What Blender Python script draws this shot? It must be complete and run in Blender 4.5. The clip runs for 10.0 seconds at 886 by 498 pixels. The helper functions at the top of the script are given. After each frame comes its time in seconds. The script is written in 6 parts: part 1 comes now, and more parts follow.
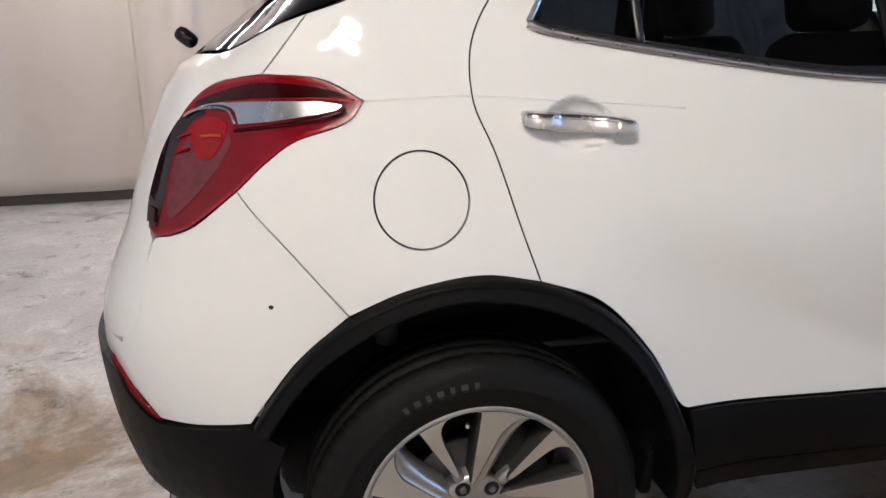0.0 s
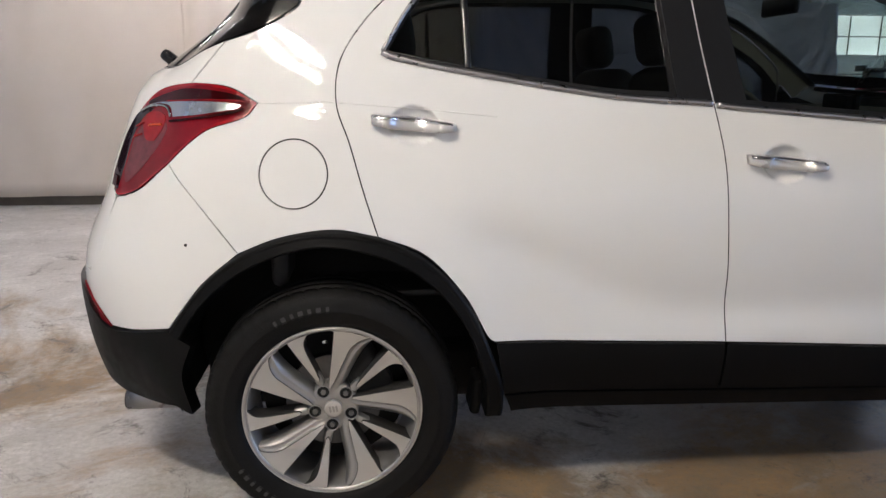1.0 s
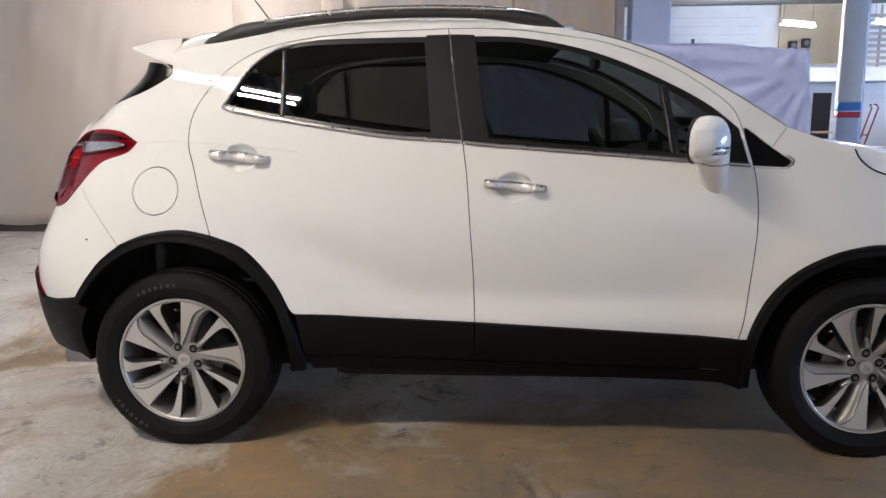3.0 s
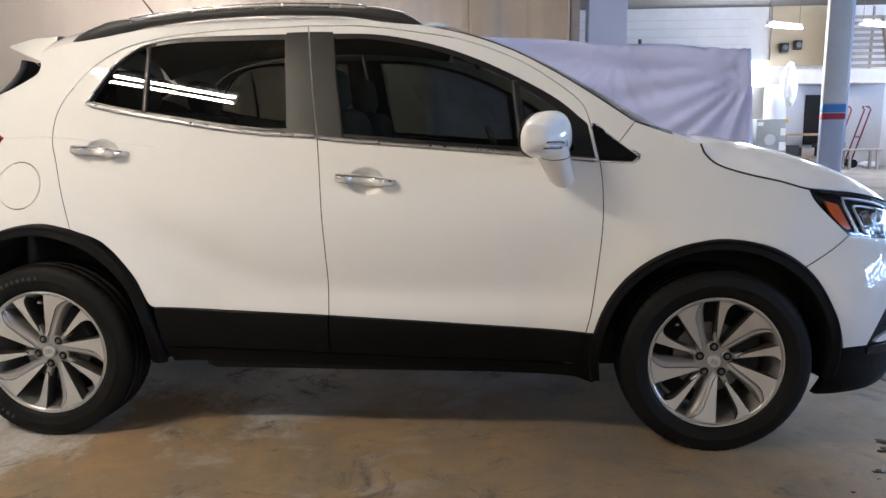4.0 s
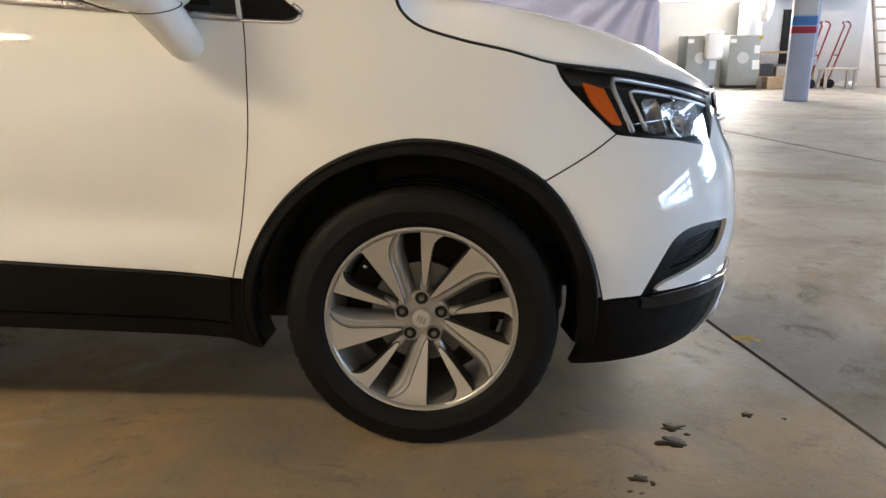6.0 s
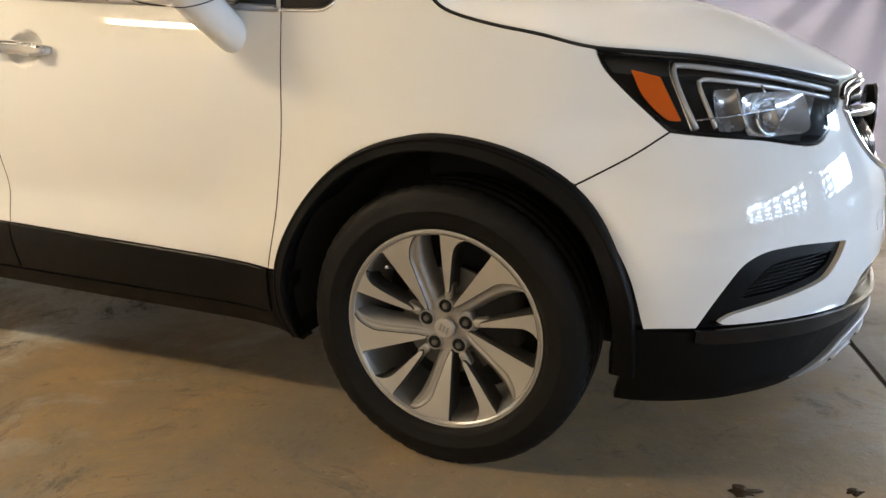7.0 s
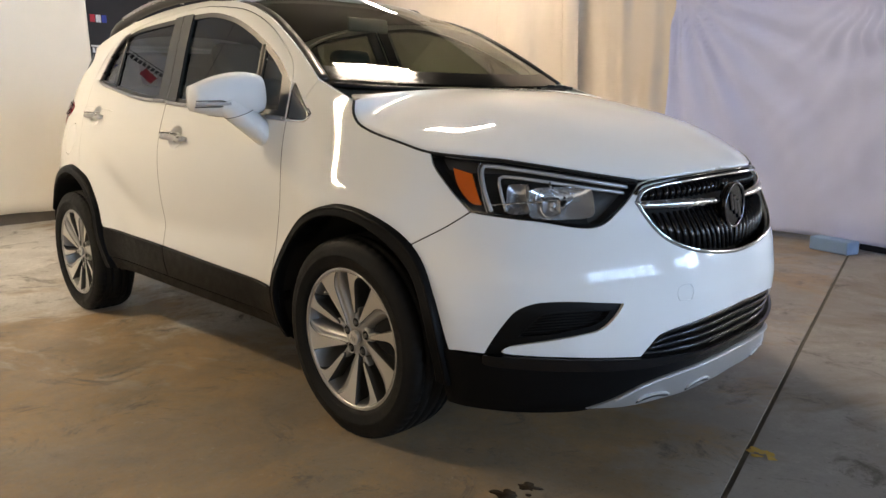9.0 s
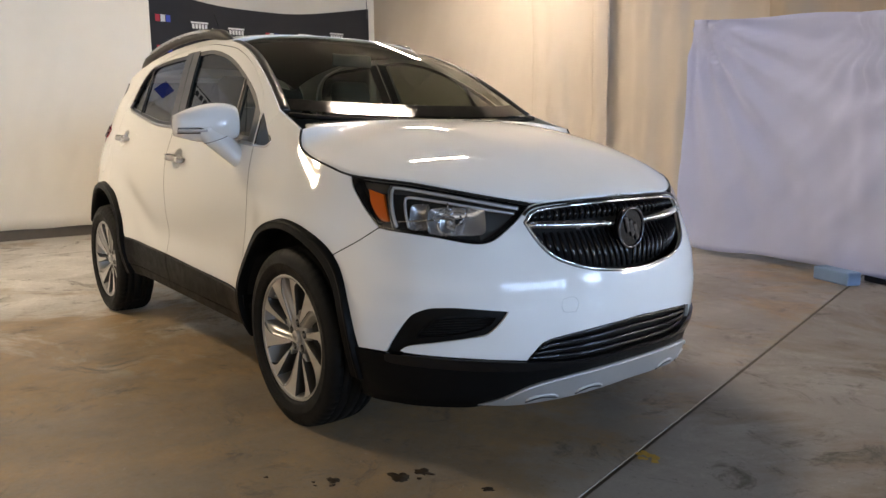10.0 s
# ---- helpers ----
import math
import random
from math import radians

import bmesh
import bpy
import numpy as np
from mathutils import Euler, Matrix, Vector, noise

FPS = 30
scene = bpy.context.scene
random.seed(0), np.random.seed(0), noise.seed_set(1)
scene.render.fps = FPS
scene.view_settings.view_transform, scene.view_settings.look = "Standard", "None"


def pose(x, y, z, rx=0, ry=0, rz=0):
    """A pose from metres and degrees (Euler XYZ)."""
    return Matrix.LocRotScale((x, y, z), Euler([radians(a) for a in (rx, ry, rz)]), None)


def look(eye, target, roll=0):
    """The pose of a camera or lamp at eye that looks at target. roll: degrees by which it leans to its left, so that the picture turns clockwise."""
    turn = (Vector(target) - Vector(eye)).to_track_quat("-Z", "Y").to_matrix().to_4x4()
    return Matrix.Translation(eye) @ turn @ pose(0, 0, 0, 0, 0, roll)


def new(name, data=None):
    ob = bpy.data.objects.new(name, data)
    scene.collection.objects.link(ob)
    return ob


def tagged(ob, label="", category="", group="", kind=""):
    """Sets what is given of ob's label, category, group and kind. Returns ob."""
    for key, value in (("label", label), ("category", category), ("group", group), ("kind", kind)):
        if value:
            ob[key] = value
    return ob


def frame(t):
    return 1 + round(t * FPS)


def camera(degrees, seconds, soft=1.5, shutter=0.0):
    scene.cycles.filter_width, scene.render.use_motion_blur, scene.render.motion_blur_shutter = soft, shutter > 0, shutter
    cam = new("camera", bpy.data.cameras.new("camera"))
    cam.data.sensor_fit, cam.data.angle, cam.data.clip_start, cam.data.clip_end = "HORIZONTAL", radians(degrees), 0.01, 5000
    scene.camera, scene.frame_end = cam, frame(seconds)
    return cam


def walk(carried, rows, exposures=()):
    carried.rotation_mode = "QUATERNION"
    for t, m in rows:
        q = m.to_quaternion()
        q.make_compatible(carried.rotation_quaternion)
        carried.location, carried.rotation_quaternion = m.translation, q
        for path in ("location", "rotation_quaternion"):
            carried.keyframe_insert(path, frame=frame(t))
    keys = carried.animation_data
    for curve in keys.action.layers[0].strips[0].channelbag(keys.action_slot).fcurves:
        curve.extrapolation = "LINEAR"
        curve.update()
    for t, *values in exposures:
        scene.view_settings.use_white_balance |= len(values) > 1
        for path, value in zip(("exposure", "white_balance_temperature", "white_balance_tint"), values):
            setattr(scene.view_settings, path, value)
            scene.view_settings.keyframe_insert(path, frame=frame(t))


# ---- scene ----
from mathutils.geometry import delaunay_2d_cdt

cam = camera(62.0, 10.0)
PATH = [
    (0, (-0.304, -2.089, 1.259), (0.058, -0.194, 0.731), -1.4),
    (0.5, (-0.111, -2.427, 1.205), (0.177, -0.499, 0.759), -0.6),
    (1, (0.109, -2.716, 1.226), (0.306, -0.777, 0.78), 0.2),
    (1.5, (0.387, -2.967, 1.251), (0.497, -1.02, 0.806), 0.2),
    (2, (0.613, -3.216, 1.252), (0.652, -1.257, 0.851), 0.0),
    (3.5, (1.461, -3.503, 1.214), (1.314, -1.535, 0.889), -0.4),
    (4, (1.752, -3.48, 1.194), (1.608, -1.512, 0.87), -0.4),
    (4.5, (2.033, -3.331, 1.114), (2.002, -1.361, 0.771), -0.0),
    (5, (2.243, -3.036, 1.046), (2.314, -1.077, 0.65), 0.3),
    (5.5, (2.482, -2.797, 1.01), (2.536, -0.856, 0.534), 0.2),
    (7, (3.208, -2.284, 0.989), (2.434, -0.521, 0.446), -1.7),
    (7.5, (3.486, -2.311, 1.041), (2.483, -0.657, 0.535), -2.0),
    (8, (3.813, -2.334, 1.083), (2.643, -0.78, 0.616), -1.9),
    (8.5, (4.157, -2.302, 1.077), (2.855, -0.838, 0.671), -1.7),
    (9, (4.486, -2.278, 1.085), (3.089, -0.895, 0.721), -1.3),
    (9.5, (4.791, -2.178, 1.097), (3.313, -0.874, 0.76), -1.0),
    (10, (5.071, -2.092, 1.091), (3.53, -0.851, 0.794), -0.6),
]
EXPOSURES = [(0, .06, 5950, 17), (3.5, .20, 6200, 16), (4.5, .15, 6800, 15), (5.5, .32, 7750, 13), (7.0, .70, 8450, 13), (7.5, .70, 9000, 13), (8.0, .56, 9100, 14), (8.5, .42, 8050, 13), (10, .15, 7800, 15)]
walk(cam, [(t, look(eye, target, roll)) for t, eye, target, roll in PATH], EXPOSURES)

# ---- light ----
world = bpy.data.worlds.new("world")
scene.world = world
world.use_nodes = True
WN = world.node_tree
sky = WN.nodes.new("ShaderNodeTexSky")
sky.sky_type, sky.sun_disc, sky.sun_elevation, sky.sun_rotation = "NISHITA", False, radians(35), radians(60)
WN.nodes["Background"].inputs["Strength"].default_value = 0.1
WN.links.new(sky.outputs[0], WN.nodes["Background"].inputs["Color"])


def area(name, m, sx, sy, power, colour):
    """A lamp that fills a window's opening or a fixture's tubes, or adds unseen fill."""
    lamp = bpy.data.lights.new(name, "AREA")
    lamp.shape, lamp.size, lamp.size_y, lamp.energy, lamp.color = "RECTANGLE", sx, sy, power, colour
    ob = new(name, lamp)
    ob.matrix_world = m
    return ob


DAY = (0.37, 0.61, 1.0)
EAST_WINDOWS = ((-1.4, 11.2, 4700), (9.6, 11.2, 3600))
for y0, wide, power in EAST_WINDOWS:
    area("window_light", look((23.7, y0, 2.95), (0, y0 * .4, 0.8)), wide, 2.9, power, DAY)
# unseen fill lamp added behind the camera to lift the car's flank
area("south_fill", look((2.0, -9.75, 2.5), (2.0, 0, 1.3)), 26, 2.4, 185, (1.0, 0.88, 0.69))
area("window_light", look((8.6, 19.2, 2.7), (6, 0, 0.6)), 2.2, 0.7, 450, (0.85, 0.92, 1.0))
area("window_light", look((16.5, 19.2, 2.6), (8, 0, 0.6)), 4.6, 1.1, 720, (0.85, 0.92, 1.0))

# ---- materials ----


def material(name, colour, rough=0.5, metal=0.0, coat=0.0, coat_rough=0.03, vary=0.0, scale=8.0, bump=0.0, bump_scale=60.0, rough_vary=0.0, spec=0.5):
    """A principled material whose colour, roughness and relief vary at two scales."""
    m = bpy.data.materials.new(name)
    m.use_nodes = True
    t = m.node_tree
    b = t.nodes["Principled BSDF"]
    b.inputs["Base Color"].default_value = (*colour, 1)
    b.inputs["Roughness"].default_value = rough
    b.inputs["Metallic"].default_value = metal
    b.inputs["Coat Weight"].default_value = coat
    b.inputs["Coat Roughness"].default_value = coat_rough
    b.inputs["Specular IOR Level"].default_value = spec
    if vary or bump or rough_vary:
        co = t.nodes.new("ShaderNodeTexCoord")
        n = t.nodes.new("ShaderNodeTexNoise")
        n.inputs["Scale"].default_value, n.inputs["Detail"].default_value, n.inputs["Roughness"].default_value = scale, 6, 0.6
        t.links.new(co.outputs["Object"], n.inputs["Vector"])
        if vary:
            mix = t.nodes.new("ShaderNodeMix")
            mix.data_type = "RGBA"
            mix.inputs[6].default_value = (*[c * (1 - vary) for c in colour], 1)
            mix.inputs[7].default_value = (*[min(1, c * (1 + vary)) for c in colour], 1)
            t.links.new(n.outputs["Fac"], mix.inputs[0])
            t.links.new(mix.outputs[2], b.inputs["Base Color"])
        if rough_vary:
            mr = t.nodes.new("ShaderNodeMapRange")
            mr.inputs["From Min"].default_value, mr.inputs["From Max"].default_value = 0.3, 0.7
            mr.inputs["To Min"].default_value, mr.inputs["To Max"].default_value = max(0.02, rough - rough_vary), min(1, rough + rough_vary)
            t.links.new(n.outputs["Fac"], mr.inputs["Value"])
            t.links.new(mr.outputs[0], b.inputs["Roughness"])
        if bump:
            nb = t.nodes.new("ShaderNodeTexNoise")
            nb.inputs["Scale"].default_value, nb.inputs["Detail"].default_value = bump_scale, 4
            t.links.new(co.outputs["Object"], nb.inputs["Vector"])
            bp = t.nodes.new("ShaderNodeBump")
            bp.inputs["Strength"].default_value, bp.inputs["Distance"].default_value = bump, 0.01
            t.links.new(nb.outputs["Fac"], bp.inputs["Height"])
            t.links.new(bp.outputs[0], b.inputs["Normal"])
    return m


def glass(name, tint, rough=0.0, ior=1.5):
    """A pane: what is behind it shows through its tint, and its face mirrors by Fresnel."""
    m = bpy.data.materials.new(name)
    m.use_nodes = True
    t = m.node_tree
    t.nodes.remove(t.nodes["Principled BSDF"])
    out = t.nodes["Material Output"]
    tr, gl, lw, pw, fr, mx = (t.nodes.new("ShaderNode" + k) for k in ("BsdfTransparent", "BsdfGlossy", "LayerWeight", "Math", "MapRange", "MixShader"))
    tr.inputs[0].default_value = (*tint, 1)
    gl.inputs["Roughness"].default_value = rough
    # the gloss rises towards grazing views alike on both faces of the pane
    pw.operation = "POWER"
    pw.inputs[1].default_value = 5
    t.links.new(lw.outputs["Facing"], pw.inputs[0])
    fr.inputs["To Min"].default_value = ((ior - 1) / (ior + 1)) ** 2
    t.links.new(pw.outputs[0], fr.inputs["Value"])
    t.links.new(fr.outputs[0], mx.inputs[0])
    t.links.new(tr.outputs[0], mx.inputs[1])
    t.links.new(gl.outputs[0], mx.inputs[2])
    t.links.new(mx.outputs[0], out.inputs["Surface"])
    return m


def glow(name, colour, strength):
    m = material(name, colour, 0.4)
    b = m.node_tree.nodes["Principled BSDF"]
    b.inputs["Emission Color"].default_value = (*colour, 1)
    b.inputs["Emission Strength"].default_value = strength
    return m


PAINT = material("white_paint", (0.76, 0.76, 0.75), 0.35, coat=1.0, coat_rough=0.026, vary=0.012, scale=3.0, spec=0.0)
PAINT.node_tree.nodes["Principled BSDF"].inputs["Coat IOR"].default_value = 1.40
BLACK_PLASTIC = material("black_textured_plastic", (0.0034, 0.0034, 0.0036), 0.46, vary=0.25, scale=25, bump=0.12, bump_scale=900, rough_vary=0.08, spec=0.12)
GLOSS_BLACK = material("gloss_black", (0.006, 0.006, 0.007), 0.14, coat=0.25, spec=0.3)
PILLAR_BLACK = material("satin_black_pillar", (0.012, 0.012, 0.013), 0.32, vary=0.2, scale=12)
GAP_BLACK = material("gap_black", (0.006, 0.006, 0.006), 0.9, vary=0.2)
CHROME = material("chrome", (0.82, 0.82, 0.83), 0.10, metal=1.0, rough_vary=0.04, scale=30)
SATIN_CHROME = material("satin_chrome", (0.55, 0.55, 0.56), 0.24, metal=1.0, rough_vary=0.06, scale=30)
SILVER = material("silver_plastic", (0.40, 0.395, 0.39), 0.30, metal=0.5, vary=0.05, scale=30)
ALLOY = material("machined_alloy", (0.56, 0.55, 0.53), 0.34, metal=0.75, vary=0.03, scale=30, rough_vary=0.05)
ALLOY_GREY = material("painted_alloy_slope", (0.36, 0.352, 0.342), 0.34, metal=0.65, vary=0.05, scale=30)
ALLOY_DARK = material("dark_alloy", (0.05, 0.049, 0.047), 0.42, metal=0.4, vary=0.12, scale=30)
RUBBER = material("tyre_rubber", (0.0052, 0.0050, 0.0048), 0.6, vary=0.35, scale=14, bump=0.15, bump_scale=220, rough_vary=0.1, spec=0.18)
TYRE_MARK = material("scuffed_rubber_lettering", (0.035, 0.034, 0.033), 0.6, vary=0.5, scale=60)
DARK = material("underbody_dark", (0.006, 0.006, 0.006), 0.9, vary=0.4, scale=6)
STEEL = material("brake_steel", (0.16, 0.155, 0.15), 0.45, metal=0.8, vary=0.25, scale=25)
TINT = glass("privacy_glass", (0.20, 0.21, 0.195), 0.0, 1.5)
TINT_FRONT = glass("tinted_door_glass", (0.20, 0.22, 0.205), 0.0, 1.5)
CLEAR = glass("windscreen_glass", (0.62, 0.65, 0.52), 0.0, 1.32)
LENS = glass("clear_lens", (0.90, 0.90, 0.90), 0.0, 1.45)
RED_LENS = material("red_lens", (0.17, 0.003, 0.008), 0.12, coat=0.35, vary=0.55, scale=9, spec=0.1)
RED_EDGE = material("bright_red_lens_edge", (0.27, 0.003, 0.008), 0.15, coat=0.4, vary=0.1, scale=14)
# lighter tone that paints light onto the skid plate's raised edges
SILVER_LIT = material("lit_silver_plastic", (0.60, 0.60, 0.61), 0.30, metal=0.35, vary=0.03, scale=20)
DARK_RED = material("dark_red_lens", (0.028, 0.001, 0.002), 0.10, coat=0.4, vary=0.3, scale=20, spec=0.1)
SMOKE_RED = material("smoked_lens", (0.012, 0.002, 0.003), 0.08, coat=0.6, vary=0.2, scale=20, spec=0.1)
AMBER = material("amber_reflector", (0.75, 0.13, 0.012), 0.2, coat=1.0, vary=0.15, scale=60)
LIGHT_GUIDE = material("white_light_guide", (0.62, 0.62, 0.63), 0.24, metal=0.35, coat=0.6)
SEAT = material("charcoal_seat_cloth", (0.045, 0.044, 0.043), 0.85, vary=0.2, scale=40, bump=0.2, bump_scale=400)
CABIN = material("cabin_plastic", (0.025, 0.025, 0.026), 0.6, vary=0.15, scale=20)
HEADLINER = material("grey_headliner", (0.05, 0.048, 0.045), 0.9, vary=0.08, scale=20)

# ---- mesh tools ----


def mesh_of(name, verts, faces, normals=None, smooth=True):
    me = bpy.data.meshes.new(name)
    me.from_pydata([tuple(v) for v in verts], [], faces)
    if smooth:
        me.polygons.foreach_set("use_smooth", [True] * len(me.polygons))
    if normals is not None:
        me.normals_split_custom_set_from_vertices([tuple(n) for n in normals])
    me.update()
    return me


def part(name, me, mat, parent=None, label="", kind=""):
    """Links a mesh, or a bmesh, as one object under a thing or a part."""
    if isinstance(me, bmesh.types.BMesh):
        bm, me = me, bpy.data.meshes.new(name)
        bm.to_mesh(me)
        bm.free()
    ob = new(name, me)
    if mat is not None:
        me.materials.clear()
        me.materials.append(mat)
    ob.parent = parent
    return tagged(ob, label, kind=kind)


def thing(name, label, category, m=None, group="", kind=""):
    ob = new(name)
    ob.empty_display_size = 0.1
    if m is not None:
        ob.matrix_world = m
    return tagged(ob, label, category, group, kind)


def box(sx, sy, sz, bevel=0.01, segments=2, m=None):
    """A block with rounded edges, centred, as a bmesh."""
    bm = bmesh.new()
    bmesh.ops.create_cube(bm, size=1)
    bmesh.ops.scale(bm, vec=(sx, sy, sz), verts=bm.verts)
    if bevel > 0:
        bmesh.ops.bevel(bm, geom=list(bm.edges), offset=min(bevel, 0.45 * min(sx, sy, sz)), segments=segments, affect="EDGES", profile=0.5)
    if m is not None:
        bm.transform(m)
    for f in bm.faces:
        f.smooth = bevel > 0.012
    return bm


def cyl(r, h, n=24, bevel=0.0, r2=None, m=None):
    bm = bmesh.new()
    bmesh.ops.create_cone(bm, cap_ends=True, segments=n, radius1=r, radius2=r if r2 is None else r2, depth=h)
    if bevel:
        bmesh.ops.bevel(bm, geom=[e for e in bm.edges if e.calc_face_angle(0) > 1.0], offset=bevel, segments=2, affect="EDGES", profile=0.5)
    for f in bm.faces:
        f.smooth = len(f.verts) == 4
    if m is not None:
        bm.transform(m)
    return bm


def merged(*bms):
    out = bms[0]
    for b in bms[1:]:
        me = bpy.data.meshes.new("join")
        b.to_mesh(me)
        b.free()
        out.from_mesh(me)
        bpy.data.meshes.remove(me)
    return out


def sweep(points, radius, n=10, closed=False, flat=1.0, up=(0, 0, 1), caps=True):
    """A tube along points; radius may be a list; flat squashes it along up."""
    P = np.array(points, float)
    k = len(P)
    rad = np.broadcast_to(radius, (k,))
    T = np.roll(P, -1, 0) - np.roll(P, 1, 0) if closed else np.gradient(P, axis=0)
    T /= np.linalg.norm(T, axis=1)[:, None] + 1e-9
    A = np.cross(T, np.array(up, float))
    A /= np.linalg.norm(A, axis=1)[:, None] + 1e-9
    B = np.cross(A, T)
    ang = np.linspace(0, 2 * np.pi, n, endpoint=False)
    V = (P[:, None] + rad[:, None, None] * (np.cos(ang)[None, :, None] * A[:, None] + flat * np.sin(ang)[None, :, None] * B[:, None])).reshape(-1, 3)
    F = []
    for i in range(k if closed else k - 1):
        j = (i + 1) % k
        F += [(i * n + a, i * n + (a + 1) % n, j * n + (a + 1) % n, j * n + a) for a in range(n)]
    if caps and not closed:
        F += [tuple(range(n))[::-1], tuple(range((k - 1) * n, k * n))]
    return mesh_of("tube", V, F)


def curve(P, step=0.014):
    """A smooth line through control points, evenly sampled."""
    P = np.array(P, float)
    if len(P) > 2:
        Q = np.vstack([2 * P[0] - P[1], P, 2 * P[-1] - P[-2]])
        t = np.linspace(0, 1, 20, endpoint=False)[:, None]
        out = []
        for i in range(1, len(Q) - 2):
            a, b, c, d = Q[i - 1:i + 3]
            out.append(0.5 * (2 * b + (c - a) * t + (2 * a - 5 * b + 4 * c - d) * t * t + (3 * b - a - 3 * c + d) * t ** 3))
        P = np.vstack(out + [P[-1:]])
    L = np.concatenate([[0], np.cumsum(np.linalg.norm(np.diff(P, axis=0), axis=1))])
    n = max(2, int(round(L[-1] / step)) + 1)
    s = np.linspace(0, L[-1], n)
    return np.stack([np.interp(s, L, P[:, i]) for i in range(P.shape[1])], 1)


def outline(*curves, step=0.014):
    """A closed outline out of smooth lines that meet in corners."""
    pts = []
    for c in curves:
        q = curve(c, step)
        if pts and np.linalg.norm(q[0] - pts[-1][-1]) < 1e-6:
            q = q[1:]
        pts.append(q)
    P = np.vstack(pts)
    if np.linalg.norm(P[0] - P[-1]) < 1e-6:
        P = P[:-1]
    if np.sum(P[:, 0] * np.roll(P[:, 1], -1) - P[:, 1] * np.roll(P[:, 0], -1)) < 0:
        P = P[::-1]
    return P


def inset(P, d):
    """The outline (anticlockwise) moved inwards by d."""
    T = np.roll(P, -1, 0) - np.roll(P, 1, 0)
    T /= np.linalg.norm(T, axis=1)[:, None] + 1e-12
    return P + d * np.stack([-T[:, 1], T[:, 0]], 1)


def inside(P, Q):
    x, y = Q[:, 0][:, None], Q[:, 1][:, None]
    x0, y0 = P[:, 0], P[:, 1]
    x1, y1 = np.roll(x0, -1), np.roll(y0, -1)
    c = ((y0 > y) != (y1 > y)) & (x < (x1 - x0) * (y - y0) / (y1 - y0 + 1e-15) + x0)
    return c.sum(1) % 2 == 1


def fill(P, holes=(), step=0.03, extra=()):
    """Triangles over an outline with holes, with a grid of points within it."""
    loops = [P, *holes]
    lo, hi = P.min(0), P.max(0)
    g = np.stack(np.meshgrid(np.arange(lo[0], hi[0], step), np.arange(lo[1], hi[1], step)), -1).reshape(-1, 2)
    g[:, 0] += (np.round((g[:, 1] - lo[1]) / step) % 2) * step * 0.5
    for cx, cy, rx, ry, s in extra:
        e = np.stack(np.meshgrid(np.arange(cx - rx, cx + rx, s), np.arange(cy - ry, cy + ry, s)), -1).reshape(-1, 2)
        g = np.vstack([g[(abs(g[:, 0] - cx) > rx) | (abs(g[:, 1] - cy) > ry)], e])
    g = g[inside(P, g)]
    edge = np.vstack(loops)
    for h in holes:
        g = g[~inside(h, g)]
    if len(g):
        g = np.vstack([q[np.min(np.linalg.norm(q[:, None] - edge[None], axis=2), axis=1) > 0.009] for q in np.array_split(g, max(1, len(g) // 400))])
    pts, edges, k = np.vstack([edge, g]), [], 0
    for L in loops:
        edges += [(k + i, k + (i + 1) % len(L)) for i in range(len(L))]
        k += len(L)
    v, _, f, *_ = delaunay_2d_cdt([Vector(p) for p in pts.tolist()], edges, [], 0, 1e-6)
    v = np.array([tuple(p) for p in v])
    f = np.array([tuple(t) for t in f if len(t) == 3])
    c = v[f].mean(1)
    ok = inside(P, c)
    for h in holes:
        ok &= ~inside(h, c)
    f = f[ok]
    a, b, c = v[f[:, 0]], v[f[:, 1]], v[f[:, 2]]
    turn = (b[:, 0] - a[:, 0]) * (c[:, 1] - a[:, 1]) - (b[:, 1] - a[:, 1]) * (c[:, 0] - a[:, 0])
    f[turn < 0] = f[turn < 0][:, ::-1]
    return v, f


# ---- the car's skin ----
# u runs along the plan outline (u = x along the flank), z is the height; the skin stands off the outline by offset(u, z)
PLAN = curve([(-.80, 0), (-.785, .3), (-.74, .5), (-.65, .66), (-.5, .765), (-.3, .82), (0, .842), (.6, .848), (1.2, .85), (1.8, .85), (2.4, .845), (2.7, .838), (2.88, .822), (3.03, .787), (3.165, .713), (3.285, .595), (3.378, .445), (3.442, .28), (3.462, .13), (3.464, 0)], 0.004)
PU = np.concatenate([[0], np.cumsum(np.linalg.norm(np.diff(PLAN, axis=0), axis=1))])
PU = PU - PU[np.argmin(abs(PLAN[:, 0] - 1.2))] + 1.2
PT = np.gradient(PLAN, axis=0)
PT /= np.linalg.norm(PT, axis=1)[:, None]
NOSE, TAIL = PU[-1], PU[0]


def table(pairs):
    q = curve(pairs, 0.004)
    return q[:, 0], q[:, 1]


FLANK = table([(.15, -.12), (.22, -.075), (.30, -.03), (.40, -.003), (.49, .004), (.60, -.006), (.72, -.008), (.85, -.010), (.95, -.022), (1.03, -.043), (1.10, -.07), (1.175, -.102), (1.30, -.15), (1.45, -.205), (1.587, -.262), (1.68, -.32)])
FRONT = table([(.12, -.09), (.20, -.005), (.30, .025), (.40, .048), (.50, .056), (.56, .050), (.62, .043), (.70, .022), (.77, -.004), (.85, -.03), (.95, -.09), (1.0, -.14), (1.2, -.4)])
REAR = table([(.15, -.12), (.3, -.05), (.45, -.006), (.6, .011), (.70, .007), (.76, -.008), (.83, -.040), (.90, -.073), (.95, -.088), (1.0, -.106), (1.2, -.19), (1.27, -.27), (1.4, -.445), (1.5, -.565), (1.6, -.68)])
HANDLES = [(0.232, 1.106), (1.268, 0.998)]


def ease(x):
    x = np.clip(x, 0, 1)
    return x * x * (3 - 2 * x)


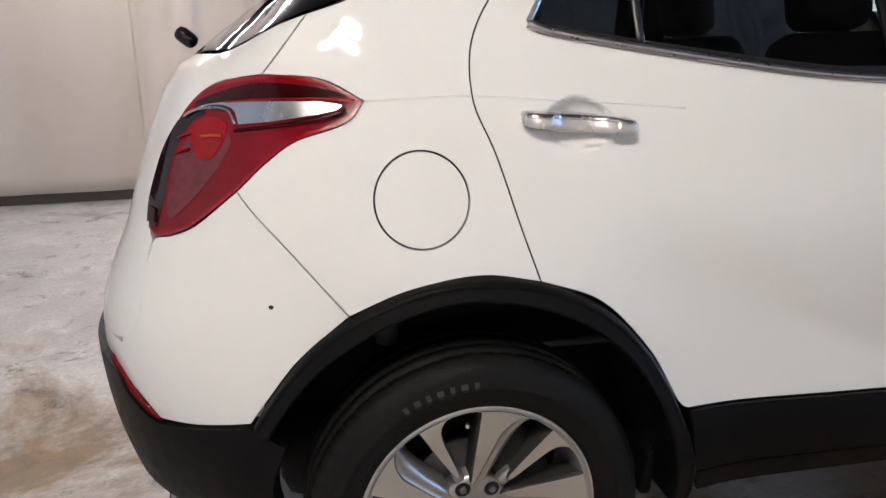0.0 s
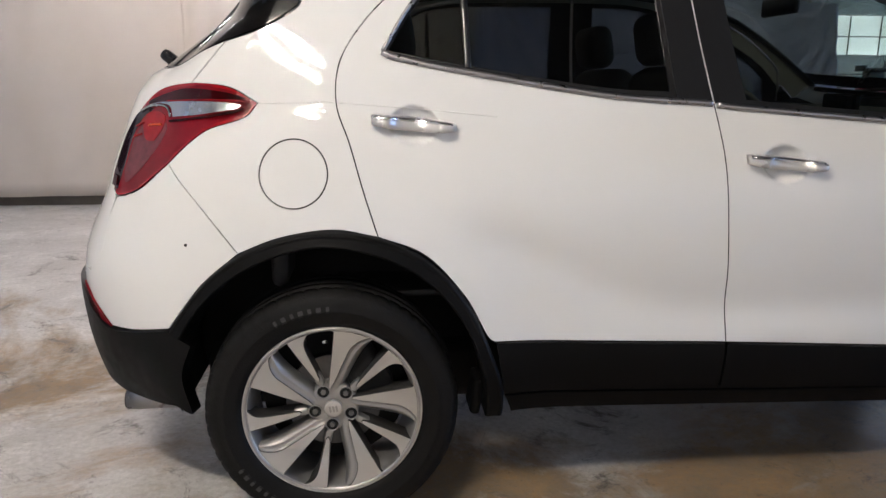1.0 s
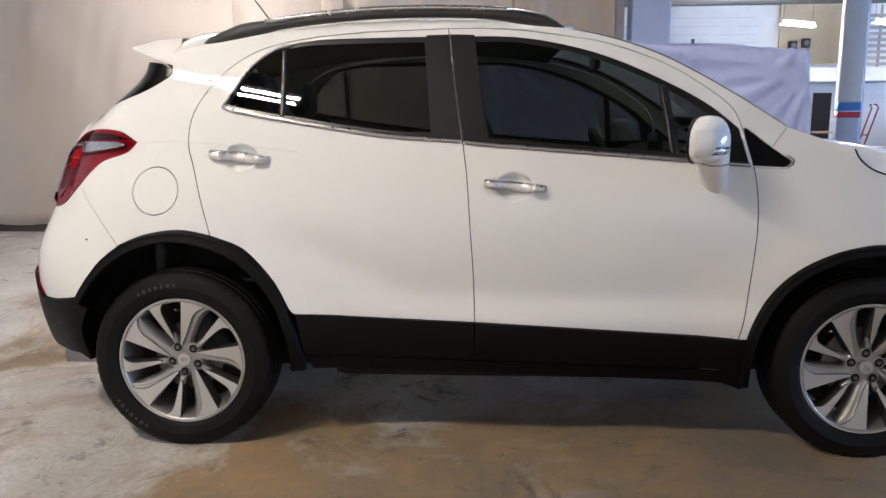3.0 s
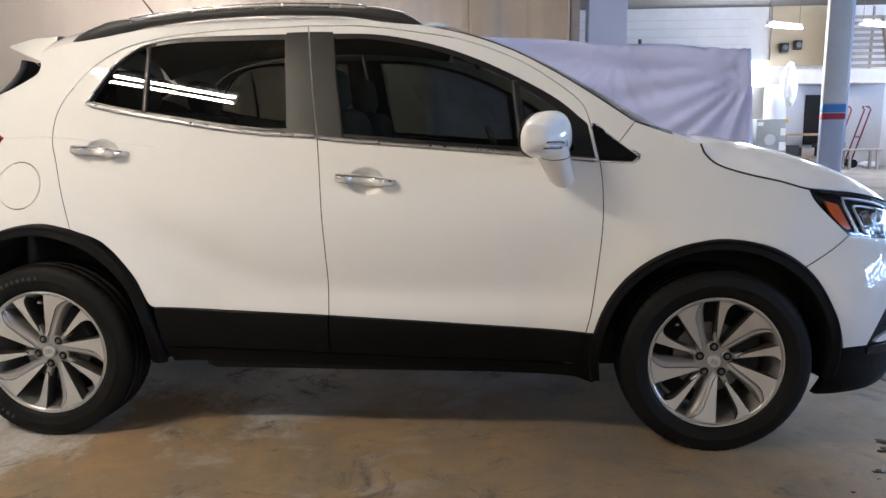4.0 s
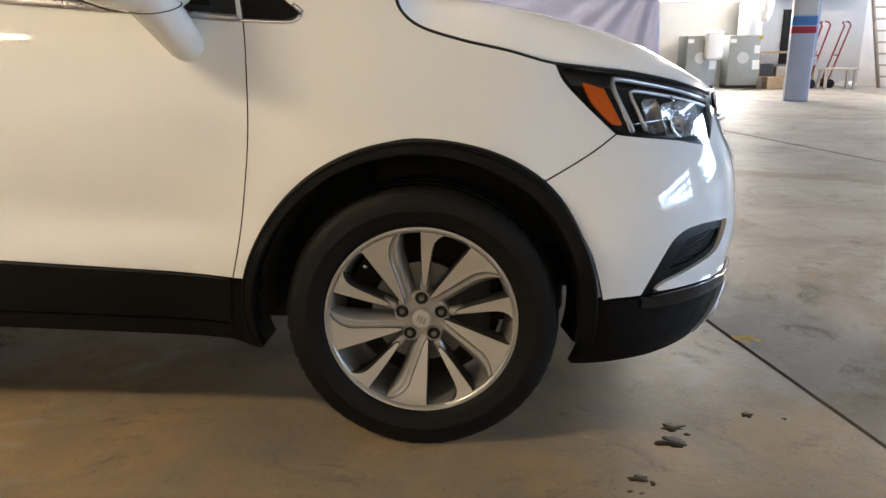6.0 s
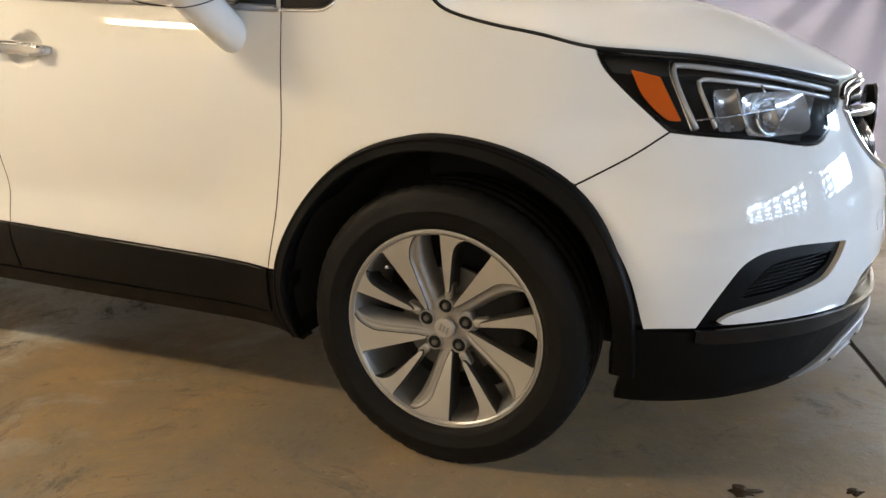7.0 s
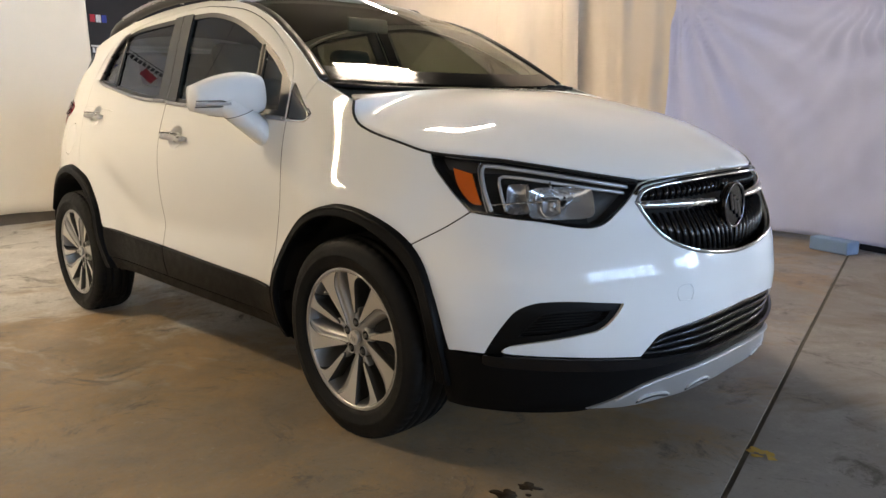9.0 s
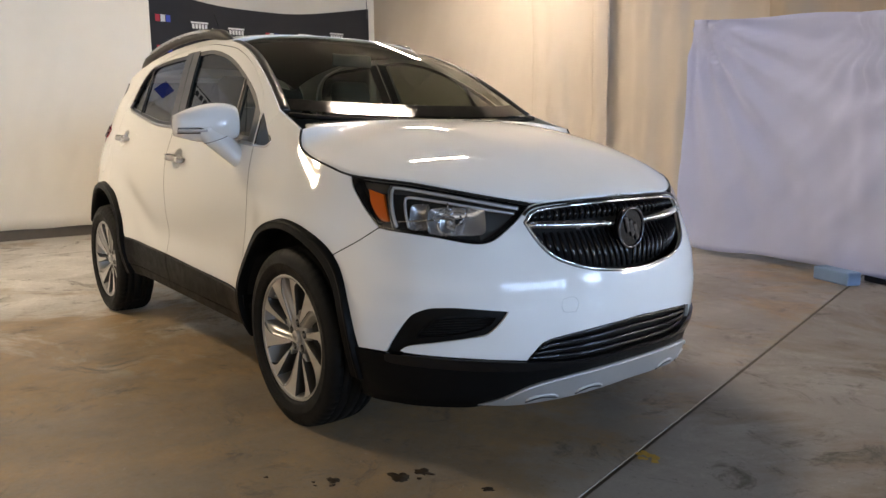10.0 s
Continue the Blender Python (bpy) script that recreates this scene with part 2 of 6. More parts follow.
def offset(u, z):
    u = np.where(u > NOSE, 2 * NOSE - u, np.where(u < TAIL, 2 * TAIL - u, u))
    up = ease((z - 1.25) / .2)
    wf, wr = ease((u - 2.75) / .45), ease((-.25 + .12 * up - u) / (.4 - .07 * up))
    v = np.interp(z, *FLANK) * (1 - wf - wr) + wf * np.interp(z, *FRONT) + wr * np.interp(z, *REAR)
    for h in (0.0, 2.555):
        r = np.hypot(u - h, z - .335)
        v = v + .03 * np.exp(-((r - .42) / .13) ** 2)
    v = v + .022 * np.exp(-((z - .80) / .125) ** 2) * ease((u - 2.18) / .2) * ease((2.95 - u) / .25)
    # the hollow that sweeps down the doors, and the dished cups behind the handles
    mid = .60 + .22 * ease((1.0 - u) / .7)
    v = v - .013 * np.exp(-((z - mid) / .075) ** 2) * ease((u - .25) / .3) * ease((2.15 - u) / .3)
    for hu, hz in HANDLES:
        e = ((u - hu) / .066) ** 2 + ((z - hz - .004) / .047) ** 2
        v = v - .034 * np.clip(1 - e, 0, 1) ** .6
    return v


def skin(u, z, off=0.0):
    """The point of the skin at u, z, moved outwards by off. The flank is the car's right, at negative y; past the nose or the tail it goes on round the other side."""
    u, z = np.broadcast_arrays(np.asarray(u, float), np.asarray(z, float))
    over, under = u > NOSE, u < TAIL
    w = np.where(over, 2 * NOSE - u, np.where(under, 2 * TAIL - u, u))
    tx, ts = np.interp(w, PU, PT[:, 0]), np.interp(w, PU, PT[:, 1])
    l = np.hypot(tx, ts)
    d = offset(u, z) + off
    x = np.interp(w, PU, PLAN[:, 0]) - ts / l * d
    s = np.interp(w, PU, PLAN[:, 1]) + tx / l * d
    return np.stack([x, np.where(over | under, s, -s), z], -1)


def skin_normal(u, z):
    e = 0.006
    n = np.cross(skin(u + e, z) - skin(u - e, z), skin(u, z + e) - skin(u, z - e))
    n = n / (np.linalg.norm(n, axis=-1, keepdims=True) + 1e-12)
    # normals alone bend here, setting lamp streaks over the front wheel and upper door
    v, z = np.broadcast_arrays(np.asarray(u, float), np.asarray(z, float))
    n[..., 2] += .075 * ease((z - .88) / .12) * ease((1.17 - z) / .09) * ease((v - 1.3) / .2) * ease((2.2 - v) / .2)
    # turned down on the rear door to keep the streak off it
    n[..., 2] -= .05 * ease((z - 1.0) / .06) * ease((1.30 - z) / .06) * ease((v - .1) / .15) * ease((1.1 - v) / .15)
    w = (.92 * ease((v - 2.18) / .16) * ease((2.90 - v) / .2) * ease((z - .78) / .10) * ease((1.17 - z) / .08))[..., None]
    lean = np.stack([np.interp(v, [2.2, 2.40, 2.56, 2.9], [0, 0, .14, .25]), -np.ones_like(z), .49 + .48 * (1.08 - z) + np.interp(v, [2.43, 2.455, 2.50, 2.54, 2.75], [0, .014, .058, .088, .07])], -1)
    n = n * (1 - w) + w * lean / np.linalg.norm(lean, axis=-1, keepdims=True)
    return n / (np.linalg.norm(n, axis=-1, keepdims=True) + 1e-12)


def mirrored(me):
    """A copy of a mesh for the car's other side."""
    v = np.empty(len(me.vertices) * 3)
    me.vertices.foreach_get("co", v)
    v = v.reshape(-1, 3) * (1, -1, 1)
    n = None
    if me.has_custom_normals:
        n = np.zeros_like(v)
        for loop in me.loops:
            n[loop.vertex_index] = loop.normal
        n = n * (1, -1, 1)
    return mesh_of(me.name, v, [tuple(p.vertices)[::-1] for p in me.polygons], n)


def panel_mesh(P, holes=(), off=0.0, thick=0.012, gap=0.0017, step=0.03, extra=(), bow=0.0, even=False):
    """A sheet of the skin within an outline in u, z, with turned-in edges."""
    if gap:
        P = inset(P, gap)
    holes = [inset(h, -gap) if gap else h for h in holes]
    v, f = fill(P, holes, step, extra)
    o = off if not bow else off + bow * np.clip(np.min(np.linalg.norm(v[:, None] - P[None], axis=2), axis=1) / 0.05, 0, 1) ** 0.5
    X, N = skin(v[:, 0], v[:, 1], o), skin_normal(v[:, 0], v[:, 1])
    if even:
        # glass is ground to one even curve
        A = np.c_[np.ones(len(v)), v]
        N = A @ np.linalg.lstsq(A, N, rcond=None)[0]
        N /= np.linalg.norm(N, axis=1)[:, None]
    verts, norms, faces = [X], [N], [tuple(t) for t in f.tolist()]
    k = len(X)
    for i, L in enumerate([P, *holes]):
        a, b, n = skin(L[:, 0], L[:, 1], off), skin(L[:, 0], L[:, 1], off - thick), skin_normal(L[:, 0], L[:, 1])
        side = np.cross(np.roll(a, -1, 0) - np.roll(a, 1, 0), n) * (1 if i == 0 else -1)
        side /= np.linalg.norm(side, axis=1)[:, None] + 1e-12
        m = len(L)
        verts += [a, b]
        norms += [side, side]
        for q in range(m):
            r = (q + 1) % m
            faces.append((k + q, k + m + q, k + m + r, k + r) if i == 0 else (k + q, k + r, k + m + r, k + m + q))
        k += 2 * m
    return mesh_of("panel", np.vstack(verts), faces, np.vstack(norms))


def ribbon(pts, radius, off=0.0, n=8, closed=False, flat=1.0, step=0.014):
    """A bead along a line on the skin."""
    q = curve(pts, step) if not closed else np.array(pts)
    X = skin(q[:, 0], q[:, 1], off)
    return sweep(X, radius, n, closed, flat, up=(0, 0, 1))


def circle(cu, cz, ru, rz, n=64, a0=0.0, a1=360.0):
    a = np.radians(np.linspace(a0, a1, n, endpoint=a1 - a0 < 359.9))
    return np.stack([cu + ru * np.cos(a), cz + rz * np.sin(a)], 1)

# ---- the car ----
DARK_CHROME = material("dark_chrome", (.10, .10, .11), .2, metal=1.0, rough_vary=.05)
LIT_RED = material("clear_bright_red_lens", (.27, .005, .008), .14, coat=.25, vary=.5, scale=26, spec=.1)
ORANGE_BAR = material("orange_light_bar", (.62, .07, .02), .2, coat=.2, vary=.1, scale=30)
DEEP_RED = material("deep_red_lens", (.125, .020, .028), .16, coat=.4, vary=.6, scale=30, spec=.1)
HANDLE_TRIM = material("satin_silver_trim", (.56, .55, .54), .28, metal=.3, rough_vary=.05)
REAR_GLASS = material("black_tinted_glass", (.003, .003, .003), .12, spec=.22)
SLAT_BLACK = material("satin_black_slat", (.004, .004, .005), .22, spec=.30, vary=.2, scale=20)
RAIL = material("dark_grey_rail_plastic", (.020, .020, .021), .5, vary=.2, scale=20)
BELT_CHROME = material("brushed_dull_chrome", (.40, .39, .40), .30, metal=1.0, rough_vary=.06, scale=30)
SEAM = material("grey_seam", (.52, .52, .51), .7)
CAR_Y = 0.05
car = thing("car", "white compact crossover car with black wheel-arch cladding", "car", pose(0, CAR_Y, 0))

REAR_GAP = [(1.015, 1.592), (.609, 1.575), (.335, 1.533), (.179, 1.456), (.084, 1.358), (.032, 1.265), (.026, 1.16), (.060, 1.062), (.096, .936), (.132, .822)]
B_GAP = [(1.015, 1.592), (1.045, 1.358), (1.075, 1.164), (1.093, 1.018), (1.104, .853), (1.116, .683), (1.122, .496)]
FRONT_GAP = [(2.083, .447), (2.103, .535), (2.121, .66), (2.138, .82), (2.139, .955), (2.131, 1.057), (2.107, 1.179)]
TOP_GAP = [(2.107, 1.179), (2.065, 1.286), (1.928, 1.392), (1.803, 1.461), (1.630, 1.524), (1.457, 1.558), (1.236, 1.587), (1.015, 1.592)]
SILL_REAR = [(.448, .525), (.770, .510), (1.122, .496)]
SILL_FRONT = [(1.122, .496), (1.6, .472), (2.083, .447)]
ROOF_EDGE = [(2.262, 1.212), (2.1, 1.322), (1.95, 1.413), (1.8, 1.49), (1.63, 1.55), (1.45, 1.588), (1.2, 1.615), (.9, 1.624), (.6, 1.614), (.3, 1.582), (.05, 1.535), (-.08, 1.500)]
REAR_ARCH = [(.448, .525), (.424, .545), (.364, .655), (.257, .770), (.132, .822), (.012, .842), (-.125, .822), (-.234, .780), (-.33, .70), (-.394, .62), (-.429, .571)]
FRONT_ARCH = [(2.083, .447), (2.118, .448), (2.140, .478), (2.194, .590), (2.272, .695), (2.40, .762), (2.545, .798), (2.716, .772), (2.857, .695), (2.955, .54), (2.998, .395)]
LAMP_LOW = [(-.455, 1.005), (-.384, 1.060), (-.322, 1.098), (-.224, 1.128), (-.187, 1.166)]
LAMP_TOP = [(-.187, 1.166), (-.274, 1.207), (-.402, 1.217), (-.566, 1.200), (-.667, 1.157), (-.748, 1.080)]
HATCH_GAP = [(-.402, 1.217), (-.35, 1.27), (-.30, 1.328)]
BUMPER_GAP = [(3.043, .798), (2.96, .748), (2.857, .695)]
HOOD_EDGE = [(2.495, 1.130), (2.507, 1.096), (2.538, 1.064), (2.585, 1.042), (2.67, 1.018), (2.77, .996), (2.872, .969)]
LAMP_HEAD_TOP = [(2.888, .964), (2.984, .950), (3.138, .936), (3.296, .915), (3.46, .888), (3.570, .867)]
LAMP_HEAD_LOW = [(3.570, .867), (3.495, .80), (3.405, .752), (3.24, .774), (3.10, .790), (3.043, .798)]
LAMP_HEAD_REAR = [(3.043, .798), (2.962, .870), (2.908, .925), (2.888, .964)]
TRI_LOW = [(2.128, 1.076), (2.235, 1.071), (2.268, 1.086)]
TRI_TOP = [(2.268, 1.086), (2.20, 1.138), (2.112, 1.208)]


def both(name, me, mat, parent=car, label="", other=None):
    """The same part on the right flank and, mirrored, on the left one."""
    if isinstance(me, bmesh.types.BMesh):
        bm, me = me, bpy.data.meshes.new(name)
        bm.to_mesh(me)
        bm.free()
    a = part(name, me, mat, parent, label)
    b = part(name, mirrored(me), mat, other if other is not None else parent, label)
    return a, b


def back(c):
    return c[::-1]


# inner shell, dark behind every gap
shell = outline([(-.62, .40), (-.56, .42)], [(-.56, .42), (-.5, .6), (-.42, .72), (-.25, .84), (0, .89), (.25, .83), (.42, .68), (.52, .5), (.54, .38)], [(.54, .38), (2.0, .33)], [(2.0, .33), (2.03, .5), (2.13, .68), (2.3, .80), (2.55, .845), (2.8, .80), (2.95, .68), (3.05, .5), (3.07, .38)], [(3.07, .38), (3.4, .38)], [(3.4, .38), (3.4, .90)], [(3.4, .90), (2.9, .92), (2.5, 1.06), (2.2, 1.15)], [(2.2, 1.15), (2.0, 1.13), (1.1, 1.14), (.4, 1.20), (.1, 1.26)], [(.1, 1.26), (-.2, 1.36), (-.5, 1.16)], [(-.5, 1.16), (-.62, .9), (-.62, .40)])
both("inner_shell", panel_mesh(shell, off=-.034, thick=.004, gap=0, step=.06), GAP_BLACK)

# doors: skin, black window frame, glass, chrome belt strip, handle
R_HOLE = outline([(.150, 1.303), (.233, 1.431), (.329, 1.509), (.448, 1.543), (.609, 1.555), (1.012, 1.560)], [(1.012, 1.560), (1.037, 1.36), (1.066, 1.172)], [(1.066, 1.172), (.770, 1.194), (.406, 1.250), (.197, 1.288), (.150, 1.303)])
R_GLASS = outline([(.166, 1.307), (.243, 1.425), (.334, 1.501), (.450, 1.530), (.609, 1.538), (.925, 1.541)], [(.925, 1.541), (.955, 1.196)], [(.955, 1.196), (.770, 1.206), (.406, 1.260), (.200, 1.296), (.166, 1.307)])
F_HOLE = outline([(1.030, 1.560), (1.284, 1.552), (1.498, 1.512), (1.671, 1.454), (1.839, 1.376), (1.98, 1.295), (2.088, 1.205)], [(2.088, 1.205), (2.112, 1.082)], [(2.112, 1.082), (1.856, 1.104), (1.5, 1.132), (1.158, 1.160), (1.085, 1.168)], [(1.085, 1.168), (1.055, 1.36), (1.030, 1.560)])
F_GLASS = outline([(1.118, 1.540), (1.284, 1.535), (1.498, 1.494), (1.665, 1.436), (1.805, 1.372)], [(1.805, 1.372), (1.842, 1.120)], [(1.842, 1.120), (1.5, 1.146), (1.172, 1.174)], [(1.172, 1.174), (1.14, 1.36), (1.118, 1.540)])
V_GLASS = outline([(1.838, 1.352), (1.93, 1.296), (2.01, 1.238)], [(2.01, 1.238), (2.045, 1.105)], [(2.045, 1.105), (1.872, 1.117)], [(1.872, 1.117), (1.838, 1.352)])
REAR_DOOR = outline(B_GAP, back(SILL_REAR), REAR_ARCH[:5], back(REAR_GAP))
FRONT_DOOR = outline(FRONT_GAP, TOP_GAP, B_GAP, SILL_FRONT)


def strap(hu, hz, profile, k0, k1, lift):
    """A strap along the door with a flat-faced section, broad behind and narrower in front."""
    k = np.linspace(k0, k1, 27)
    tall = np.interp(k, [-1, -.98, -.9, 0, .8, .97, 1], [.72, .86, .90, .92, .74, .58, .45])
    belly = np.interp(k, [-1, -.98, -.9, -.5, 0, .5, .8, .97, 1], [.60, .72, .78, 1.0, 1.12, 1.0, .80, .60, .45])
    off = lift + .017 * np.clip(1 - k ** 14, 0, 1)
    m = len(profile)
    V = [skin(hu + .114 * a, hz + .008 - .010 * a + dz * (w if dz > 0 else b), o + d) for a, w, b, o in zip(k, tall, belly, off) for dz, d in profile]
    F = [(i * m + j, i * m + (j + 1) % m, (i + 1) * m + (j + 1) % m, (i + 1) * m + j) for i in range(len(k) - 1) for j in range(m)]
    F += [tuple(range(m))[::-1], tuple(range((len(k) - 1) * m, len(k) * m))]
    me = mesh_of("strap", V, F)
    return me


def handle_bar(hu, hz):
    return strap(hu, hz, [(-.019, -.006), (-.0195, .004), (-.016, .011), (-.006, .0145), (.010, .0135), (.017, .008), (.0185, 0), (.016, -.006)], -1, 1, .008)


def handle_strip(hu, hz):
    """The bright insert on the strap's face."""
    return strap(hu, hz, [(.0035, .008), (.0040, .0150), (.0065, .0160), (.0125, .0138), (.0150, .0110), (.0150, .008)], -.97, .90, .008)


for name, shape, hole, panes, belt, (hu, hz), tint in (
        ("rear_door", REAR_DOOR, R_HOLE, [R_GLASS], [(.150, 1.300), (.197, 1.283), (.406, 1.244), (.770, 1.187), (1.068, 1.165)], HANDLES[0], TINT),
        ("front_door", FRONT_DOOR, F_HOLE, [F_GLASS, V_GLASS], [(1.083, 1.161), (1.158, 1.153), (1.5, 1.125), (1.856, 1.097), (2.116, 1.075)], HANDLES[1], TINT_FRONT)):
    for sign in (0, 1):
        fix = (lambda me: mirrored(me)) if sign else (lambda me: me)
        door = part(name, fix(panel_mesh(shape, [hole], extra=[(hu, hz, .10, .060, .006)])), PAINT, car)
        part("window_frame", fix(panel_mesh(hole, panes, off=-.006, thick=.010, gap=-.0015)), PILLAR_BLACK, door, "satin black window surround")
        for pane in panes:
            part("window_glass", fix(panel_mesh(inset(pane, -.004), off=-.013, thick=.004, gap=0, even=True)), tint, door, "tinted side glass")
        cover = outline([(.93, 1.566), (1.016, 1.568)], [(1.016, 1.568), (1.0425, 1.358), (1.0715, 1.166)], [(1.0715, 1.166), (.97, 1.178)], [(.97, 1.178), (.93, 1.566)]) if name == "rear_door" else outline([(1.0215, 1.568), (1.115, 1.566)], [(1.115, 1.566), (1.14, 1.36), (1.172, 1.160)], [(1.172, 1.160), (1.0775, 1.166)], [(1.0775, 1.166), (1.0475, 1.358), (1.0215, 1.568)])
        part("pillar_cover", fix(panel_mesh(cover, off=.002, thick=.006, gap=0)), PILLAR_BLACK, door, "satin black pillar cover")
        part("belt_strip", fix(ribbon(belt, .0068, .006, flat=1.3)), BELT_CHROME, door, "chrome belt strip")
        grip = part("door_handle", fix(handle_bar(hu, hz)), HANDLE_TRIM, door, "satin silver strap door handle")
        part("handle_strip", fix(handle_strip(hu, hz)), SATIN_CHROME, grip, "chrome handle insert")
        if name == "rear_door":
            part("glass_divider", fix(ribbon([(.385, 1.258), (.378, 1.512)], .010, -.006, flat=.5)), PILLAR_BLACK, door)
            part("window_trim", fix(ribbon([(.152, 1.304), (.238, 1.436), (.334, 1.513), (.40, 1.535)], .006, .002)), BELT_CHROME, door, "chrome window trim")
        else:
            part("glass_divider", fix(ribbon([(1.852, 1.112), (1.820, 1.368)], .012, -.006, flat=.5)), PILLAR_BLACK, door)

# black beads darken the door gaps, their shade put in as colour
for line_, wide in ((B_GAP[2:], .0027), (FRONT_GAP, .0026), (REAR_GAP[4:], .0018)):
    both("door_gap", ribbon(line_, wide, -.0020), GAP_BLACK, label="dark gap round a door")

# body sides, fenders, corner windows
both("crease", ribbon([(-.185, 1.165), (.0, 1.168), (.020, 1.167)], .0022, -.0008), PAINT, label="thin raised crease")
both("crease", ribbon([(.034, 1.166), (.15, 1.158), (.30, 1.146), (.46, 1.130)], .0022, -.0008), PAINT, label="thin raised crease")
SIDE = outline(TOP_GAP, REAR_GAP, REAR_ARCH[4:8], [(-.234, .780), (-.346, .905), (-.455, 1.005)], LAMP_LOW, LAMP_TOP[:3], HATCH_GAP, [(-.30, 1.328), (-.207, 1.352), (-.131, 1.386), (-.078, 1.42), (-.07, 1.448)], [(-.07, 1.448), (-.08, 1.500)], back(ROOF_EDGE), [(2.262, 1.212), (2.20, 1.138)], [(2.20, 1.138), (2.112, 1.208), (2.107, 1.179)])
fuel = circle(-.088, .985, .090, .089, 72)
sides = both("body_side", panel_mesh(SIDE, [fuel]), PAINT, label="white rear quarter, roof rail and windscreen pillar")
part("fuel_flap", panel_mesh(fuel, gap=.0022), PAINT, sides[0], "round white fuel flap")
part("paint_chip", panel_mesh(circle(-.381, .797, .005, .004, 10), off=.001, thick=.002, gap=0), GAP_BLACK, sides[0], "dark paint chip")
FENDER = outline(FRONT_GAP[:6], [(2.131, 1.057), (2.128, 1.076)], TRI_LOW, TRI_TOP[:2], [(2.20, 1.138), (2.262, 1.212)], [(2.262, 1.212), (2.38, 1.170), (2.495, 1.130)], HOOD_EDGE, [(2.872, .969), (2.886, .965)], back(LAMP_HEAD_REAR), BUMPER_GAP, back(FRONT_ARCH[:9]))
both("fender", panel_mesh(FENDER, step=.02), PAINT, label="white front fender")
both("corner_window", panel_mesh(outline([(2.112, 1.208), (2.107, 1.179), (2.128, 1.076)], TRI_LOW, TRI_TOP), off=-.002), GLOSS_BLACK, label="gloss black corner window")
both("corner_trim", ribbon([(2.118, 1.071), (2.235, 1.066), (2.262, 1.072), (2.274, 1.088), (2.25, 1.108)], .005, .002), CHROME, label="chrome trim")

# black sill and wheel-arch cladding
both("sill_cladding", panel_mesh(outline(SILL_REAR, [(1.122, .496), (1.119, .346)], [(1.119, .346), (.474, .366)], [(.474, .366), (.448, .525)]), off=.006, gap=.0035), BLACK_PLASTIC, label="black rear door cladding")
both("sill_cladding", panel_mesh(outline(SILL_FRONT, [(2.083, .447), (2.065, .318)], [(2.065, .318), (1.119, .346)], [(1.119, .346), (1.122, .496)]), off=.006, gap=.0035), BLACK_PLASTIC, label="black front door cladding")
both("cladding_lip", ribbon([(.46, .5215), (.770, .507), (1.117, .493)], .0028, .0075, flat=.7), GLOSS_BLACK, label="glossy lip on the cladding")
both("cladding_lip", ribbon([(1.127, .492), (1.6, .469), (2.07, .445)], .0028, .0075, flat=.7), GLOSS_BLACK, label="glossy lip on the cladding")
both("rocker", panel_mesh(outline([(.474, .366), (1.1, .346), (2.065, .318)], [(2.065, .318), (2.09, .255)], [(2.09, .255), (1.1, .285), (.50, .300)], [(.50, .300), (.474, .366)]), off=.001, gap=.005), BLACK_PLASTIC, label="black rocker strip")


def smooth_angle(a, degrees_, values):
    """A value that runs smoothly through those given at some angles."""
    q = curve(list(zip([d / 100 for d in degrees_], values)), .01)
    return np.interp(np.degrees(a) / 100, q[:, 0], q[:, 1])


def arch(hub, a0, a1, inner, outer, n=90, m=17):
    """A wheel-arch flare: rounded proud band whose inner lip turns in."""
    t = np.radians(np.linspace(a0, a1, n))
    V, F = [], []
    for th in t:
        ri, ro = inner(th), outer(th)
        for k in np.linspace(0, 1, m):
            r = ro + (ri - ro) * k
            V.append(skin(hub + r * np.cos(th), .335 + r * np.sin(th), float(np.interp(k, [0, .06, .14, .24, .36, .7, .9, 1], [-.002, .012, .020, .0225, .020, .022, .024, .018]))))
        for d in (.03, .12):
            V.append(skin(hub + ri * np.cos(th), .335 + ri * np.sin(th), .026 - d))
    w = m + 2
    for i in range(n - 1):
        F += [(i * w + j, i * w + j + 1, (i + 1) * w + j + 1, (i + 1) * w + j) for j in range(w - 1)]
    return mesh_of("arch", V, F)


both("wheel_arch", arch(0.0, -4, 151, lambda a: np.interp(np.degrees(a), [-6, 20, 60, 95, 150, 190, 213], [.425, .427, .452, .464, .446, .440, .445]), lambda a: smooth_angle(a, [-6, 6, 25, 60, 90, 125, 148, 213], [.478, .477, .468, .499, .506, .497, .484, .49])), BLACK_PLASTIC, label="black rear wheel-arch cladding")
both("wheel_arch", arch(2.555, -8, 191, lambda a: np.interp(np.degrees(a), [-8, 12, 40, 90, 130, 165, 196], [.385, .390, .414, .426, .424, .424, .420]), lambda a: smooth_angle(a, [-8, 6, 27, 50, 90, 130, 167, 196], [.440, .434, .449, .470, .463, .460, .459, .452])), BLACK_PLASTIC, label="black front wheel-arch cladding")


